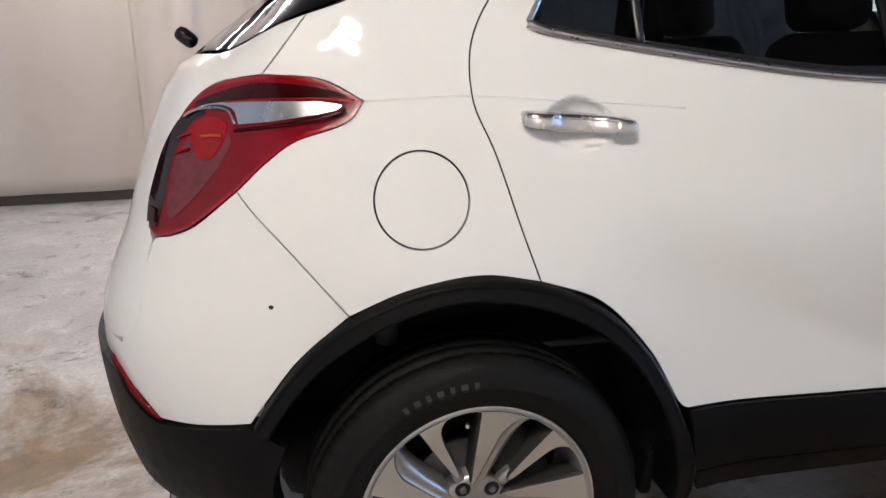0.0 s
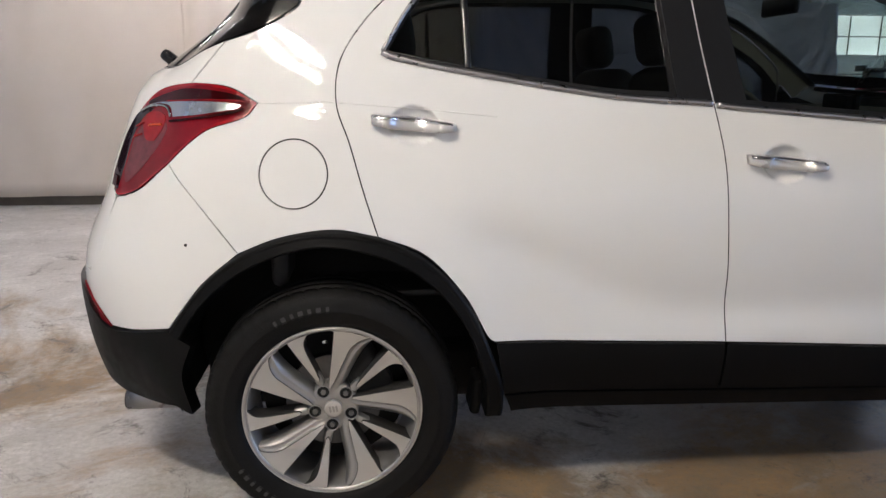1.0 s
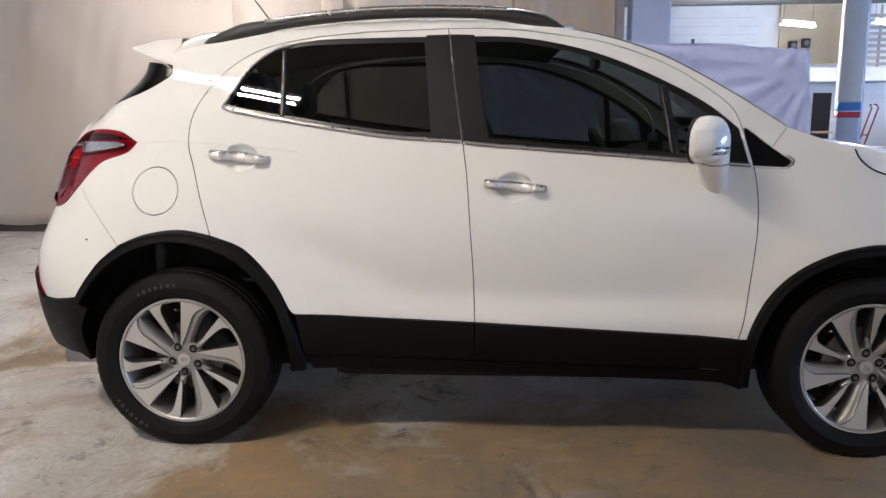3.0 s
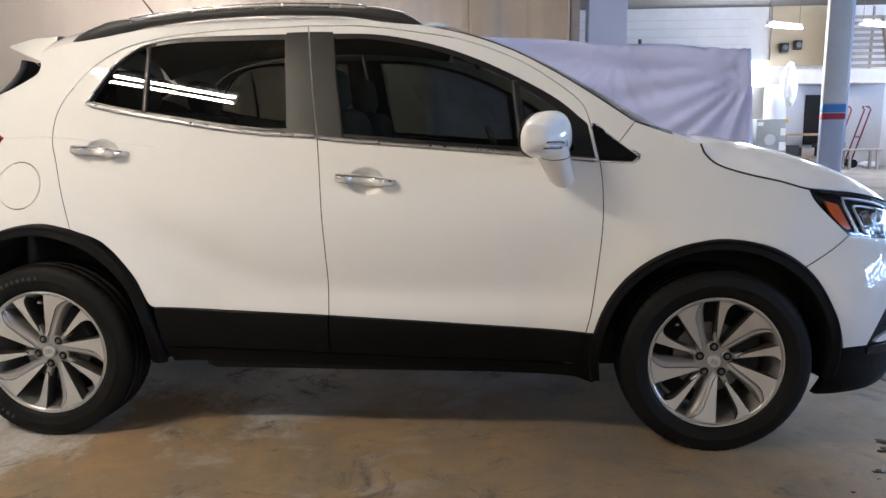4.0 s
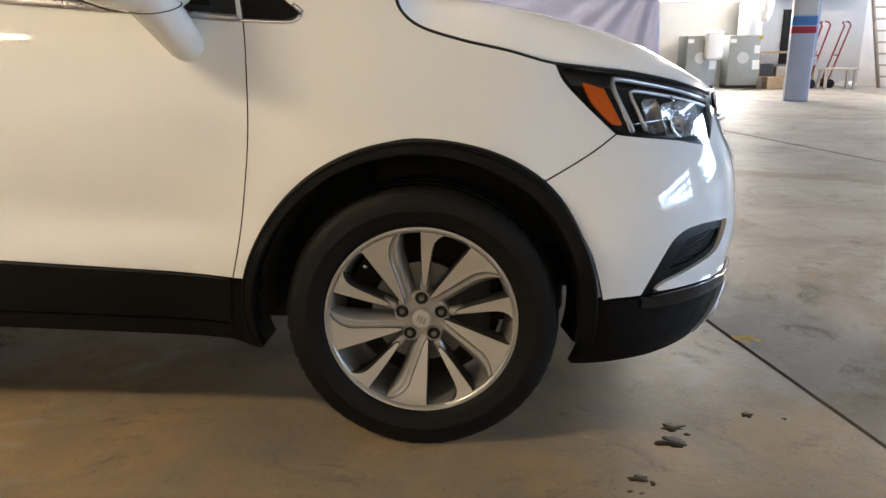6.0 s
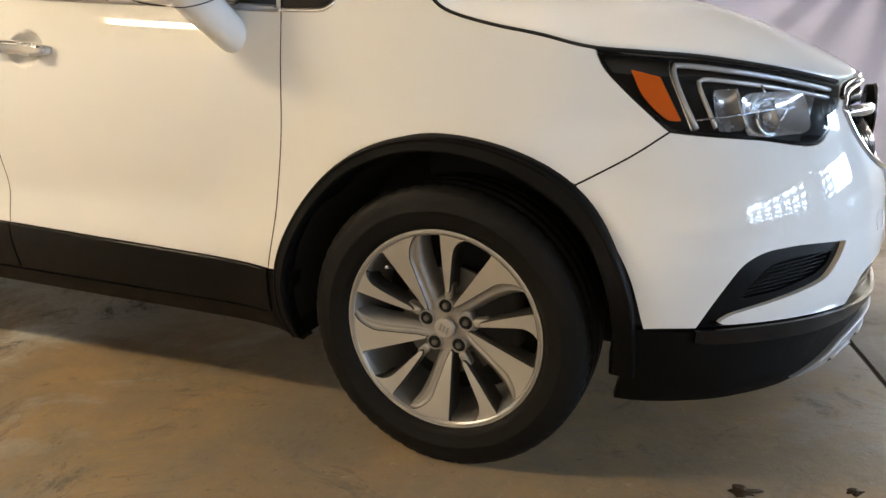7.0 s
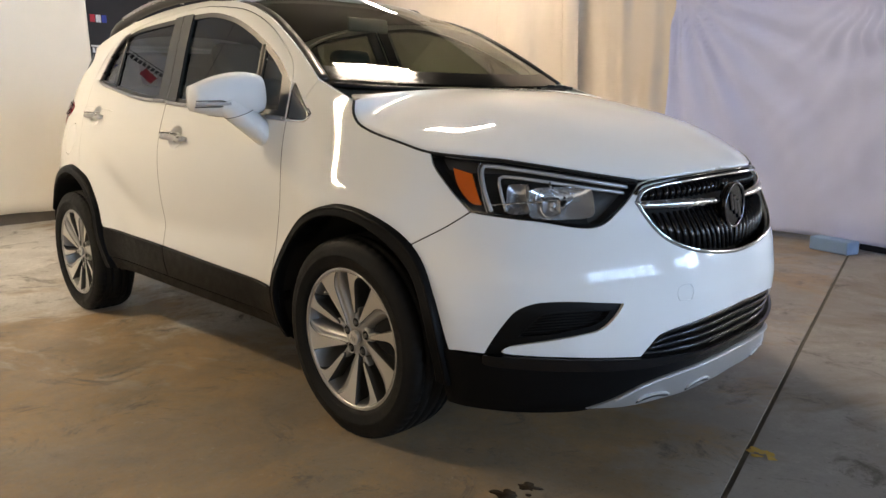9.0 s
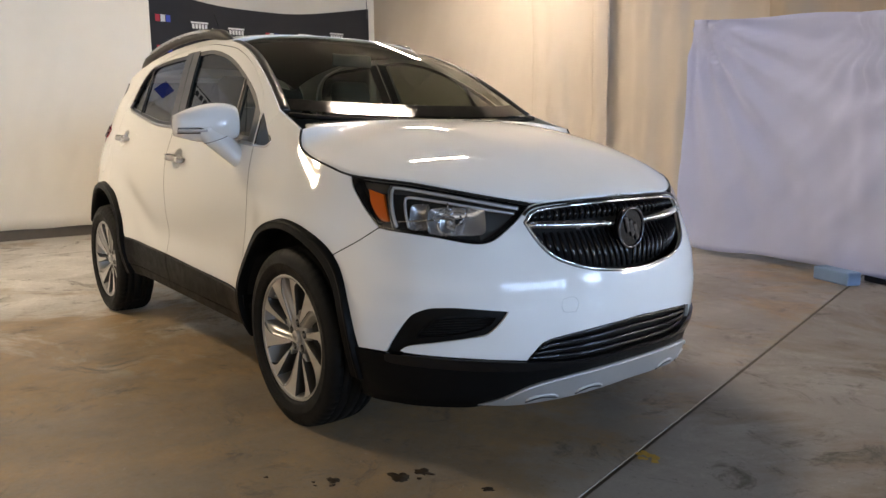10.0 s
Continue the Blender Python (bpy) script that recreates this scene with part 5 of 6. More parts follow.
def concrete_nodes(t, light, dark, plain, stain, clean, smooth_, rough_, gloss):
    """Worn concrete: a mottled base, ochre stains, pale flakes and grime."""
    N, L = t.nodes, t.links
    b = N["Principled BSDF"]
    co = N.new("ShaderNodeTexCoord")

    def noise_at(scale, detail=6, rough=.6, dist=0.0):
        n = N.new("ShaderNodeTexNoise")
        n.inputs["Scale"].default_value, n.inputs["Detail"].default_value, n.inputs["Roughness"].default_value, n.inputs["Distortion"].default_value = scale, detail, rough, dist
        L.new(co.outputs["Object"], n.inputs["Vector"])
        return n.outputs["Fac"]

    def ramp(src, a, b_):
        r = N.new("ShaderNodeMapRange")
        r.inputs["From Min"].default_value, r.inputs["From Max"].default_value = a, b_
        L.new(src, r.inputs["Value"])
        return r.outputs[0]

    def mix(fac, c1, c2):
        m = N.new("ShaderNodeMix")
        m.data_type = "RGBA"
        for i, c in ((6, c1), (7, c2)):
            if isinstance(c, tuple):
                m.inputs[i].default_value = (*c, 1)
            else:
                L.new(c, m.inputs[i])
        L.new(fac, m.inputs[0])
        return m.outputs[2]

    place = N.new("ShaderNodeSeparateXYZ")
    L.new(co.outputs["Object"], place.inputs[0])
    east = N.new("ShaderNodeMath")
    east.operation = "MULTIPLY_ADD"
    L.new(noise_at(1.1, 6, .6), east.inputs[0])
    east.inputs[1].default_value = 1.6
    L.new(place.outputs["X"], east.inputs[2])
    # base blends from pale in the west to darker in the east
    worn = ramp(east.outputs[0], 1.4, 2.7)
    light, dark = mix(worn, light, plain[0]), mix(worn, dark, plain[1])
    base = mix(ramp(noise_at(.9, 8, .65), .3, .7), dark, light)
    spot = N.new("ShaderNodeVectorMath")
    spot.operation = "DISTANCE"
    L.new(co.outputs["Object"], spot.inputs[0])
    spot.inputs[1].default_value = (2.5, -2.3, 0)
    lean = N.new("ShaderNodeMath")
    lean.operation = "MULTIPLY_ADD"
    L.new(ramp(spot.outputs["Value"], 2.5, .9), lean.inputs[0])
    lean.inputs[1].default_value = .19
    L.new(noise_at(.62, 10, .68, .5), lean.inputs[2])
    far = N.new("ShaderNodeMath")
    far.operation = "MULTIPLY_ADD"
    L.new(ramp(spot.outputs["Value"], 3.8, 6.0), far.inputs[0])
    far.inputs[1].default_value = -.06 - clean
    L.new(lean.outputs[0], far.inputs[2])
    west = N.new("ShaderNodeMath")
    west.operation = "MULTIPLY_ADD"
    L.new(ramp(spot.outputs["Value"], 1.3, 2.6), west.inputs[0])
    west.inputs[1].default_value = .10
    L.new(noise_at(1.9, 12, .76, .4), west.inputs[2])
    pale = mix(ramp(west.outputs[0], .60, .70), base, light)
    thin = N.new("ShaderNodeMath")
    thin.operation = "MULTIPLY_ADD"
    L.new(worn, thin.inputs[0])
    thin.inputs[1].default_value = .05
    L.new(far.outputs[0], thin.inputs[2])
    ochre = mix(ramp(thin.outputs[0], .505, .585), pale, mix(ramp(noise_at(3.4, 10, .72, .6), .36, .64), *stain))
    grime = mix(ramp(noise_at(3.1, 12, .80, .9), .55, .65), ochre, (.085, .073, .06))
    brown = N.new("ShaderNodeMath")
    brown.operation = "MULTIPLY"
    L.new(ramp(noise_at(.75, 7, .62, .8), .44, .70), brown.inputs[0])
    L.new(ramp(spot.outputs["Value"], 2.5, 1.5), brown.inputs[1])
    grime = mix(brown.outputs[0], grime, mix(ramp(noise_at(7, 6, .7), .3, .7), (.16, .135, .108), (.25, .212, .17)))
    fine = mix(ramp(noise_at(45, 5, .7), .35, .75), grime, mix(noise_at(120, 3), (.17, .155, .14), (.34, .32, .29)))
    fine = mix(ramp(noise_at(62, 3, .6, .3), .64, .72), fine, (.095, .08, .064))
    fine = mix(ramp(noise_at(26, 5, .75, 1.2), .635, .70), fine, (.46, .43, .385))
    half = N.new("ShaderNodeMix")
    half.data_type = "RGBA"
    half.inputs[0].default_value = .55
    L.new(grime, half.inputs[6])
    L.new(fine, half.inputs[7])
    L.new(half.outputs[2], b.inputs["Base Color"])
    rr = N.new("ShaderNodeMapRange")
    rr.inputs["From Min"].default_value, rr.inputs["From Max"].default_value, rr.inputs["To Min"].default_value, rr.inputs["To Max"].default_value = .35, .65, smooth_, rough_
    L.new(noise_at(1.6, 8, .7), rr.inputs["Value"])
    L.new(rr.outputs[0], b.inputs["Roughness"])
    b.inputs["Specular IOR Level"].default_value = gloss
    bp = N.new("ShaderNodeBump")
    bp.inputs["Strength"].default_value, bp.inputs["Distance"].default_value = .38, .004
    L.new(noise_at(30, 8, .7), bp.inputs["Height"])
    L.new(bp.outputs[0], b.inputs["Normal"])


concrete_nodes(CONCRETE.node_tree, (.80, .775, .745), (.47, .447, .42), ((.365, .335, .30), (.215, .193, .17)), ((.44, .275, .12), (.25, .19, .118)), 0, .29, .54, .42)
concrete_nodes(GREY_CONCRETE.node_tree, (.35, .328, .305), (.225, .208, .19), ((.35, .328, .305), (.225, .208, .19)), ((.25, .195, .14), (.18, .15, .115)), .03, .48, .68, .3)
WHITE_WALL = material("whitewashed_brick", (.74, .73, .72), .8, vary=.12, scale=3, bump=.3, bump_scale=25)
GREY_WALL = material("grey_painted_wall", (.50, .51, .53), .75, vary=.1, scale=3, bump=.2, bump_scale=30)
TAN_WALL = material("tan_wall", (.52, .44, .31), .8, vary=.15, scale=2, bump=.2, bump_scale=20)
# darkened base colour stands in for a ceiling the lamps leave unlit
DIM_CEILING = material("unlit_dark_ceiling", (.11, .105, .097), .9, vary=.15, scale=2)
CEILING = material("pale_ceiling", (.55, .53, .50), .9, vary=.1, scale=2)
CURTAIN = material("off_white_cloth", (.55, .49, .425), .9, vary=.06, scale=2.5, bump=.15, bump_scale=500)
CREAM = material("cream_cloth", (.70, .66, .58), .9, vary=.05, scale=2.5, bump=.15, bump_scale=500)
BEIGE = material("beige_cloth", (.46, .38, .29), .9, vary=.08, scale=2.5, bump=.15, bump_scale=500)
# some of the cool daylight's blue is put into the cloth's base colour
BLUE_SHEET = material("pale_blue_cloth", (.47, .53, .80), .85, vary=.05, scale=2.5, bump=.12, bump_scale=500)
BLUE_FOAM = material("pale_blue_foam", (.22, .36, .60), .8, vary=.1, scale=12)
SKIRTING = material("dark_baseboard", (.10, .085, .07), .7, vary=.3, scale=8)
PILLAR_BLUE = material("blue_grey_gloss_paint", (.50, .54, .66), .45, vary=.08, scale=4)
BLUE = material("blue_paint", (.06, .24, .58), .45, vary=.1, scale=6)
RED = material("red_paint", (.48, .03, .06), .45, vary=.1, scale=6)
WOOD = material("worn_wood", (.36, .24, .14), .7, vary=.3, scale=9, bump=.2, bump_scale=80)
GREY_WOOD = material("weathered_wood", (.34, .29, .25), .75, vary=.25, scale=9, bump=.2, bump_scale=80)
MACHINE = material("grey_green_enamel", (.27, .29, .285), .5, vary=.15, scale=8)
PLASTIC_WHITE = material("white_plastic_sheet", (.78, .78, .78), .4, vary=.05, scale=6)
TOOL_RED = material("red_enamel", (.42, .015, .03), .35, coat=.5, vary=.15, scale=8)
BANNER = material("black_banner", (.022, .022, .026), .8, vary=.15, scale=6)
DAYLIGHT = glow("bright_daylight_pane", (.90, .95, 1.0), 3.2)
TUBE = glow("lit_fluorescent_tube", (1.0, .925, .83), 225.0)
# tubes of the lamp over the flank are set stronger than the rest
BRIGHT_TUBE = glow("key_fluorescent_tube", (1.0, .89, .69), 318.0)


def slab(name, x0, x1, y0, y1, z0, z1, mat, label, category="", kind="structure", bevel=0.0, parent=None):
    ob = part(name, box(x1 - x0, y1 - y0, z1 - z0, bevel, m=pose((x0 + x1) / 2, (y0 + y1) / 2, (z0 + z1) / 2)), mat, parent, label, kind)
    if category:
        tagged(ob, category=category)
    return ob


slab("subfloor", -8, 24, -10, 20, -.30, -.03, SKIRTING, "dark ground under the slabs", "ground")
# the floor's slabs run parallel to the joints that cross the hall
AX, AY = .977, .2122
cuts = [-14.0, 3.506, 7.13, 10.76, 14.4, 18.0, 21.7, 32.0]


def clip(poly, c, keep_low):
    out = []
    for p, q in zip(poly, poly[1:] + poly[:1]):
        a, b = (p[0] * AX + p[1] * AY - c), (q[0] * AX + q[1] * AY - c)
        if not keep_low:
            a, b = -a, -b
        if a <= 0:
            out.append(p)
        if a * b < 0:
            f_ = a / (a - b)
            out.append((p[0] + f_ * (q[0] - p[0]), p[1] + f_ * (q[1] - p[1])))
    return out


floor = tagged(new("floor"), "worn stained concrete floor with ochre patches", "floor", kind="structure")
for c0_, c1_ in zip(cuts, cuts[1:]):
    poly = clip(clip([(-8, -10), (24, -10), (24, 20), (-8, 20)], c1_ - (.03 if abs(c1_ - 7.13) < .01 else .008), True), c0_ + .008, False)
    if len(poly) < 3:
        continue
    n = len(poly)
    cen = np.mean(poly, axis=0)
    top = [(x, y, 0) for x, y in poly]
    rim_ = [(x, y, -.006) for x, y in poly]
    V = [(x + (cen[0] - x) * .0002, y + (cen[1] - y) * .0002, 0) for x, y in poly] + rim_ + [(x, y, -.05) for x, y in poly]
    F = [tuple(range(n))] + [(i + k * n, i + (k + 1) * n, (i + 1) % n + (k + 1) * n, (i + 1) % n + k * n) for k in (0, 1) for i in range(n)]
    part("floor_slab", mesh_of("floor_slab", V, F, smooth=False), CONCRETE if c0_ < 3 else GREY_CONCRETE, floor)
JOINT = material("dirty_joint_filler", (.10, .088, .072), .85, vary=.5, scale=9, bump=.3, bump_scale=60)
part("joint_filler", mesh_of("joint_filler", [(-8, -10, -.0045), (24, -10, -.0045), (24, 20, -.0045), (-8, 20, -.0045)], [(0, 1, 2, 3)], smooth=False), JOINT, floor, "dirt packed into the floor joints")
slab("ceiling", -8, 24, -10, 20, 4.6, 4.8, DIM_CEILING, "hall ceiling darkened as if unlit", "ceiling")
slab("wall_west", -8.2, -8, -10, 20, 0, 4.6, CEILING, "plain painted wall", "wall")
slab("wall_south", -8, 24, -10.2, -10, 0, 4.6, CREAM, "plain pale wall behind", "wall")


def cloth(name, line, z0, z1, mat, label, wave=.05, length=.35, seed=1, sag=0.0, group="", n_z=30, z1_end=None, fans=(), flare=0.0):
    """A hanging sheet along a line on the floor: pleats that loosen downwards, creases, a sagging top edge."""
    q = curve([(x, y) for x, y in line], .025)
    T = np.gradient(q, axis=0)
    T /= np.linalg.norm(T, axis=1)[:, None]
    nn = np.stack([-T[:, 1], T[:, 0]], 1)
    V, F = [], []
    L = np.arange(len(q)) * .025
    for k in range(n_z + 1):
        f_ = k / n_z
        for i, (p, s_) in enumerate(zip(q, L)):
            a = noise.noise(Vector((s_ / length, seed * 7.3, f_ * .35))) + .5 * noise.noise(Vector((s_ / length * 2.3, seed * 3.1, f_ * .8)))
            c = .30 * noise.noise(Vector((s_ * 2.2 + f_ * 3, f_ * 4, seed))) + .16 * noise.noise(Vector((s_ * 6 - f_ * 9, f_ * 7, seed + 3)))
            d = wave * (a * (.55 + .45 * (1 - f_)) + 1.7 * c)
            for fs, fz, reach in fans:
                ds, dz = s_ - fs, fz - (z0 + (z1 - z0) * f_)
                rr, ph = math.hypot(ds, dz), math.atan2(ds, dz + .05)
                d += .062 * min(1, rr / .3) * math.exp(-rr / reach) * math.sin(24 * ph + 2.2 * noise.noise(Vector((ph * 2, rr, seed))))
            edge = sag * (.5 - .5 * math.cos(2 * math.pi * ((s_ / 1.1) % 1))) if f_ > .98 else 0
            hem = .03 * noise.noise(Vector((s_ * 1.5, 0, seed))) if k == 0 else 0
            top_ = z1 if z1_end is None else z1 + (z1_end - z1) * s_ / L[-1]
            run = flare * (1 - f_) * (2 * s_ / L[-1] - 1)
            V.append((p[0] + nn[i][0] * d + T[i][0] * run, p[1] + nn[i][1] * d + T[i][1] * run, z0 + (top_ - z0) * f_ - edge + hem))
    m = len(q)
    for k in range(n_z):
        F += [(k * m + i, k * m + i + 1, (k + 1) * m + i + 1, (k + 1) * m + i) for i in range(m - 1)]
    ob = part(name, mesh_of(name, V, F), mat, None, label)
    md = ob.modifiers.new("thickness", "SOLIDIFY")
    md.thickness = .004
    return tagged(ob, category="curtain", group=group)


cloth("curtain", [(-4.3, -6.5), (-4.32, -2), (-4.3, .95)], .12, 3.9, CREAM, "cream photo backdrop cloth hung along a wall", .035, 1.3, 3, group="backdrop cloths")
slab("baseboard", -4.42, -4.36, -6.5, .9, 0, .14, SKIRTING, "dark baseboard under the backdrop cloth", "baseboard")
slab("wall_left", -4.62, -4.42, -10, .9, 0, 4.6, CEILING, "plain wall behind the backdrop cloth", "wall")
cloth("curtain", [(-8, 5.0), (-4, 4.82), (-1.55, 4.8)], .10, 4.2, CURTAIN, "off-white backdrop cloth with soft wrinkles along the back wall", .045, 1.0, 5, group="backdrop cloths")
cloth("curtain", [(-1.62, 4.76), (-.2, 4.79), (1.45, 4.8)], .10, 4.2, CURTAIN, "off-white pleated backdrop cloth along the back wall", .085, .24, 6, group="backdrop cloths")
cloth("curtain", [(-.62, 4.72), (-.50, 4.70), (-.38, 4.72)], .10, 4.2, CURTAIN, "narrow gathered backdrop cloth over a seam", .05, .055, 9, group="backdrop cloths")
cloth("curtain", [(1.45, 4.78), (2.0, 4.8), (2.52, 4.78)], .10, 4.2, BEIGE, "beige backdrop cloth beside a post", .10, .22, 8, group="backdrop cloths")
slab("wall_back", -8, 2.5, 4.98, 5.18, 0, 4.6, CEILING, "plain wall behind the backdrop cloths", "wall")
slab("baseboard", -8, 2.5, 4.90, 4.98, 0, .14, SKIRTING, "dark baseboard at the back wall", "baseboard")
cloth("hanging_sheet", [(1.12, 4.05), (2.3, 3.88), (3.2, 3.5), (3.92, 3.2)], .06, 2.13, BLUE_SHEET, "pale blue sheet hung from a frame", .034, .40, 11, sag=.02, z1_end=1.86, n_z=44, flare=.14, fans=((.04, 2.12, 1.7), (1.75, 2.05, .3), (2.99, 1.87, 1.1)))


def hit_mark(name, x, y, r, mat, label, seed, stretch=1.0, turn=0.0):
    """A thin, ragged mark on the floor."""
    n = 40
    V = [(0, 0, .0005)]
    for i in range(n):
        a = 2 * math.pi * i / n
        rr = r * (1 + .9 * noise.noise(Vector((math.cos(a) * 1.3, math.sin(a) * 1.3, seed))) + .22 * noise.noise(Vector((math.cos(a) * 3, math.sin(a) * 3, seed + 4))))
        V.append((rr * math.cos(a) * stretch, rr * math.sin(a), .0005))
    V += [(x_, y_, .0) for x_, y_, _ in V[1:]]
    F = [(0, i, i % n + 1) for i in range(1, n + 1)] + [(i, i + n, i % n + 1 + n, i % n + 1) for i in range(1, n + 1)]
    ob = part(name, mesh_of(name, V, F), mat, None, label)
    ob.matrix_world = pose(x, y, 0, 0, 0, turn)
    return tagged(ob, category="floor mark")


WET = material("wet_oil", (.045, .034, .024), .45, vary=.5, scale=60, spec=.02)
YELLOW = material("worn_yellow_paint", (.52, .33, .06), .7, vary=.35, scale=30)
for x_, y_, r_, seed_, long_, turn_ in (
        (3.214, -.785, .030, 1.0, 1.3, 0), (3.232, -.708, .021, 2.0, 1.5, 10), (3.262, -.742, .007, 2.6, 1.2, 0),
        (3.088, -.962, .015, 3.0, 1.9, 20), (3.120, -.985, .007, 3.5, 1.5, 60), (3.060, -1.020, .005, 3.9, 1.2, 0), (3.085, -1.028, .004, 4.2, 1.4, 30),
        (3.02, -1.30, .010, 5.0, 1.0, 0), (3.46, -.62, .012, 6.0, 1.8, 40), (3.555, -.64, .005, 7.0, 1.3, 0), (2.93, -1.12, .006, 8.0, 1.5, 15)):
    hit_mark("oil_drip", x_, y_, r_, WET, "small wet oil drip on the concrete", seed_, long_, turn_)
flakes = []
rnd = random.Random(9)
for k_ in range(16):
    r_ = rnd.uniform(.005, .016)
    cx_, cy_ = rnd.gauss(0, .024), rnd.gauss(0, .020)
    bm = bmesh.new()
    ring_ = [bm.verts.new((cx_ + r_ * rnd.uniform(.6, 1.3) * math.cos(a), cy_ + r_ * rnd.uniform(.6, 1.3) * math.sin(a), .0008 + .0001 * k_)) for a in np.linspace(0, 2 * math.pi, 9, endpoint=False)]
    bm.faces.new(ring_)
    flakes.append(bm)
mark = tagged(part("paint_mark", merged(*flakes), YELLOW, None, "worn yellow paint mark by the floor joint"), category="floor mark")
mark.location = (3.635, -.044, .001)

# ceiling lamps: a white tray with two lit tubes


def ceiling_lamp(x, y, z, turn, length=1.22, chain=True, apart=.052, bulb=.0145, label="white fluorescent ceiling lamp with two lit tubes", lit=None):
    ob = thing("ceiling_lamp", label, "lamp", pose(x, y, z, 0, 0, turn), "fluorescent lamps")
    part("tray", mesh_of("tray", [(sx * length / 2, sy, sz) for sx in (-1, 1) for sy, sz in ((-.032, .05), (-.032, .10), (.032, .10), (.032, .05), (.028, .046), (.012, .042), (-.012, .042), (-.028, .046))], [(i, (i + 1) % 8, 8 + (i + 1) % 8, 8 + i) for i in range(8)] + [tuple(range(8)), tuple(range(15, 7, -1))], smooth=False), PLASTIC_WHITE, ob, "white enamel tray")
    for sy in (-apart, apart):
        for sx in (-1, 1):
            part("lamp_holder", box(.03, .07, .04, .004, m=pose(sx * (length / 2 - .02), sy * .5, .012)), PLASTIC_WHITE, ob)
        part("tube", cyl(bulb, length - .04, 14, m=pose(0, sy, .002, 0, 90, 0)), lit or TUBE, ob, "lit fluorescent tube")
    if chain:
        for sx in (-.45, .45):
            part("hanger", cyl(.006, max(.05, 4.6 - z - .05), 6, m=pose(sx * length, 0, .05 + (4.6 - z - .05) / 2)), STEEL, ob)
    return ob


ceiling_lamp(-.86, -2.66, 3.3, -26, 1.15, True, .055, .0165, lit=BRIGHT_TUBE)
ceiling_lamp(1.48, .80, 3.4, 90, 1.02, True, .021, .019)
ceiling_lamp(-1.7, 3.1, 3.35, 2, 1.25)
ceiling_lamp(8.3, 14.5, 3.42, 34, 1.2, True, .05, .011)
ceiling_lamp(10.8, 15.5, 3.55, 34, 1.2, True, .05, .011)
ceiling_lamp(13.6, 15.0, 3.75, 12, 1.6)

# post and painted column at the end of the back wall
part("post", box(.10, .10, 4.6, .008, m=pose(2.585, 4.86, 2.3)), GREY_WOOD, None, "bare timber post at the end of the curtains", "structure")
part("column", box(.42, .30, 4.6, .012, m=pose(2.96, 5.15, 2.3)), PILLAR_BLUE, None, "blue-grey painted column at the wall's end", "structure")

# striped pillar in the hall
pillar = thing("pillar", "blue-grey square pillar with a blue and a red stripe", "pillar", pose(8.95, 13.2, 0, 0, 0, -16), kind="structure")
part("shaft", box(.44, .44, 4.6, .02, m=pose(0, 0, 2.3)), PILLAR_BLUE, pillar)
part("blue_stripe", box(.448, .448, .19, .02, m=pose(0, 0, 1.550)), BLUE, pillar, "blue stripe")
part("red_stripe", box(.448, .448, .15, .02, m=pose(0, 0, 1.379)), RED, pillar, "red stripe")
part("white_band", box(.446, .446, 2.94, .02, m=pose(0, 0, 3.125)), WHITE_WALL, pillar, "white upper half")
part("conduit", cyl(.022, 3.9, 10, m=pose(.25, -.10, 2.65)), PILLAR_BLUE, pillar)
part("switch_box", box(.09, .06, .14, .01, m=pose(.26, -.10, .78)), GREY_WALL, pillar)

# far wall with windows, openings going through it
FY = 19.4


def wall_with_windows(name, x0, x1, y, z1, wins, mat, label, depth=.22):
    """A wall along x with openings cut through: strips below, above and between them."""
    bms, xs = [], x0
    for a, b, c, d in wins:
        bms += [box(a - xs, depth, z1, 0, m=pose((a + xs) / 2, y + depth / 2, z1 / 2)), box(b - a, depth, c, 0, m=pose((a + b) / 2, y + depth / 2, c / 2)), box(b - a, depth, z1 - d, 0, m=pose((a + b) / 2, y + depth / 2, (z1 + d) / 2))]
        xs = b
    bms.append(box(x1 - xs, depth, z1, 0, m=pose((x1 + xs) / 2, y + depth / 2, z1 / 2)))
    return tagged(part(name, merged(*bms), mat, None, label, "structure"), category="wall")


WINS = [(7.4, 9.72, 2.33, 3.09), (13.9, 16.9, 2.03, 3.2), (17.3, 20.3, 2.03, 3.2)]
wall_with_windows("wall_north", -8, 24, FY, 4.6, WINS, WHITE_WALL, "whitewashed block wall with high windows")
for i, (a, b, c, d) in enumerate(WINS):
    w = thing("window_%d" % (i + 1), "bright high window with thin dark glazing bars", "window", pose((a + b) / 2, FY, c), kind="structure")
    part("pane", box(b - a, .01, d - c, 0, m=pose(0, .16, (d - c) / 2)), DAYLIGHT, w, "pane full of daylight")
    part("window_sill", box(b - a + .1, .12, .05, .006, m=pose(0, -.03, -.02)), WHITE_WALL, w)
    if i:
        part("glazing_bar", box(b - a, .03, .035, .004, m=pose(0, .12, (d - c) * .47)), STEEL, w)
        for f_ in (.34, .68):
            part("glazing_bar", box(.035, .03, d - c, .004, m=pose((f_ - .5) * (b - a), .12, (d - c) / 2)), STEEL, w)
# courses of blocks, picked out on the wall
for z in np.arange(.42, 4.5, .24):
    part("course", box(9.0, .006, .012, 0, m=pose(4.6 if z > 2.2 else 3.0, FY - .003, z)), GREY_WALL, bpy.data.objects["wall_north"])
slab("wall_east", 24, 24.2, -10, 20, 0, 4.6, GREY_WALL, "plain grey end wall", "wall")

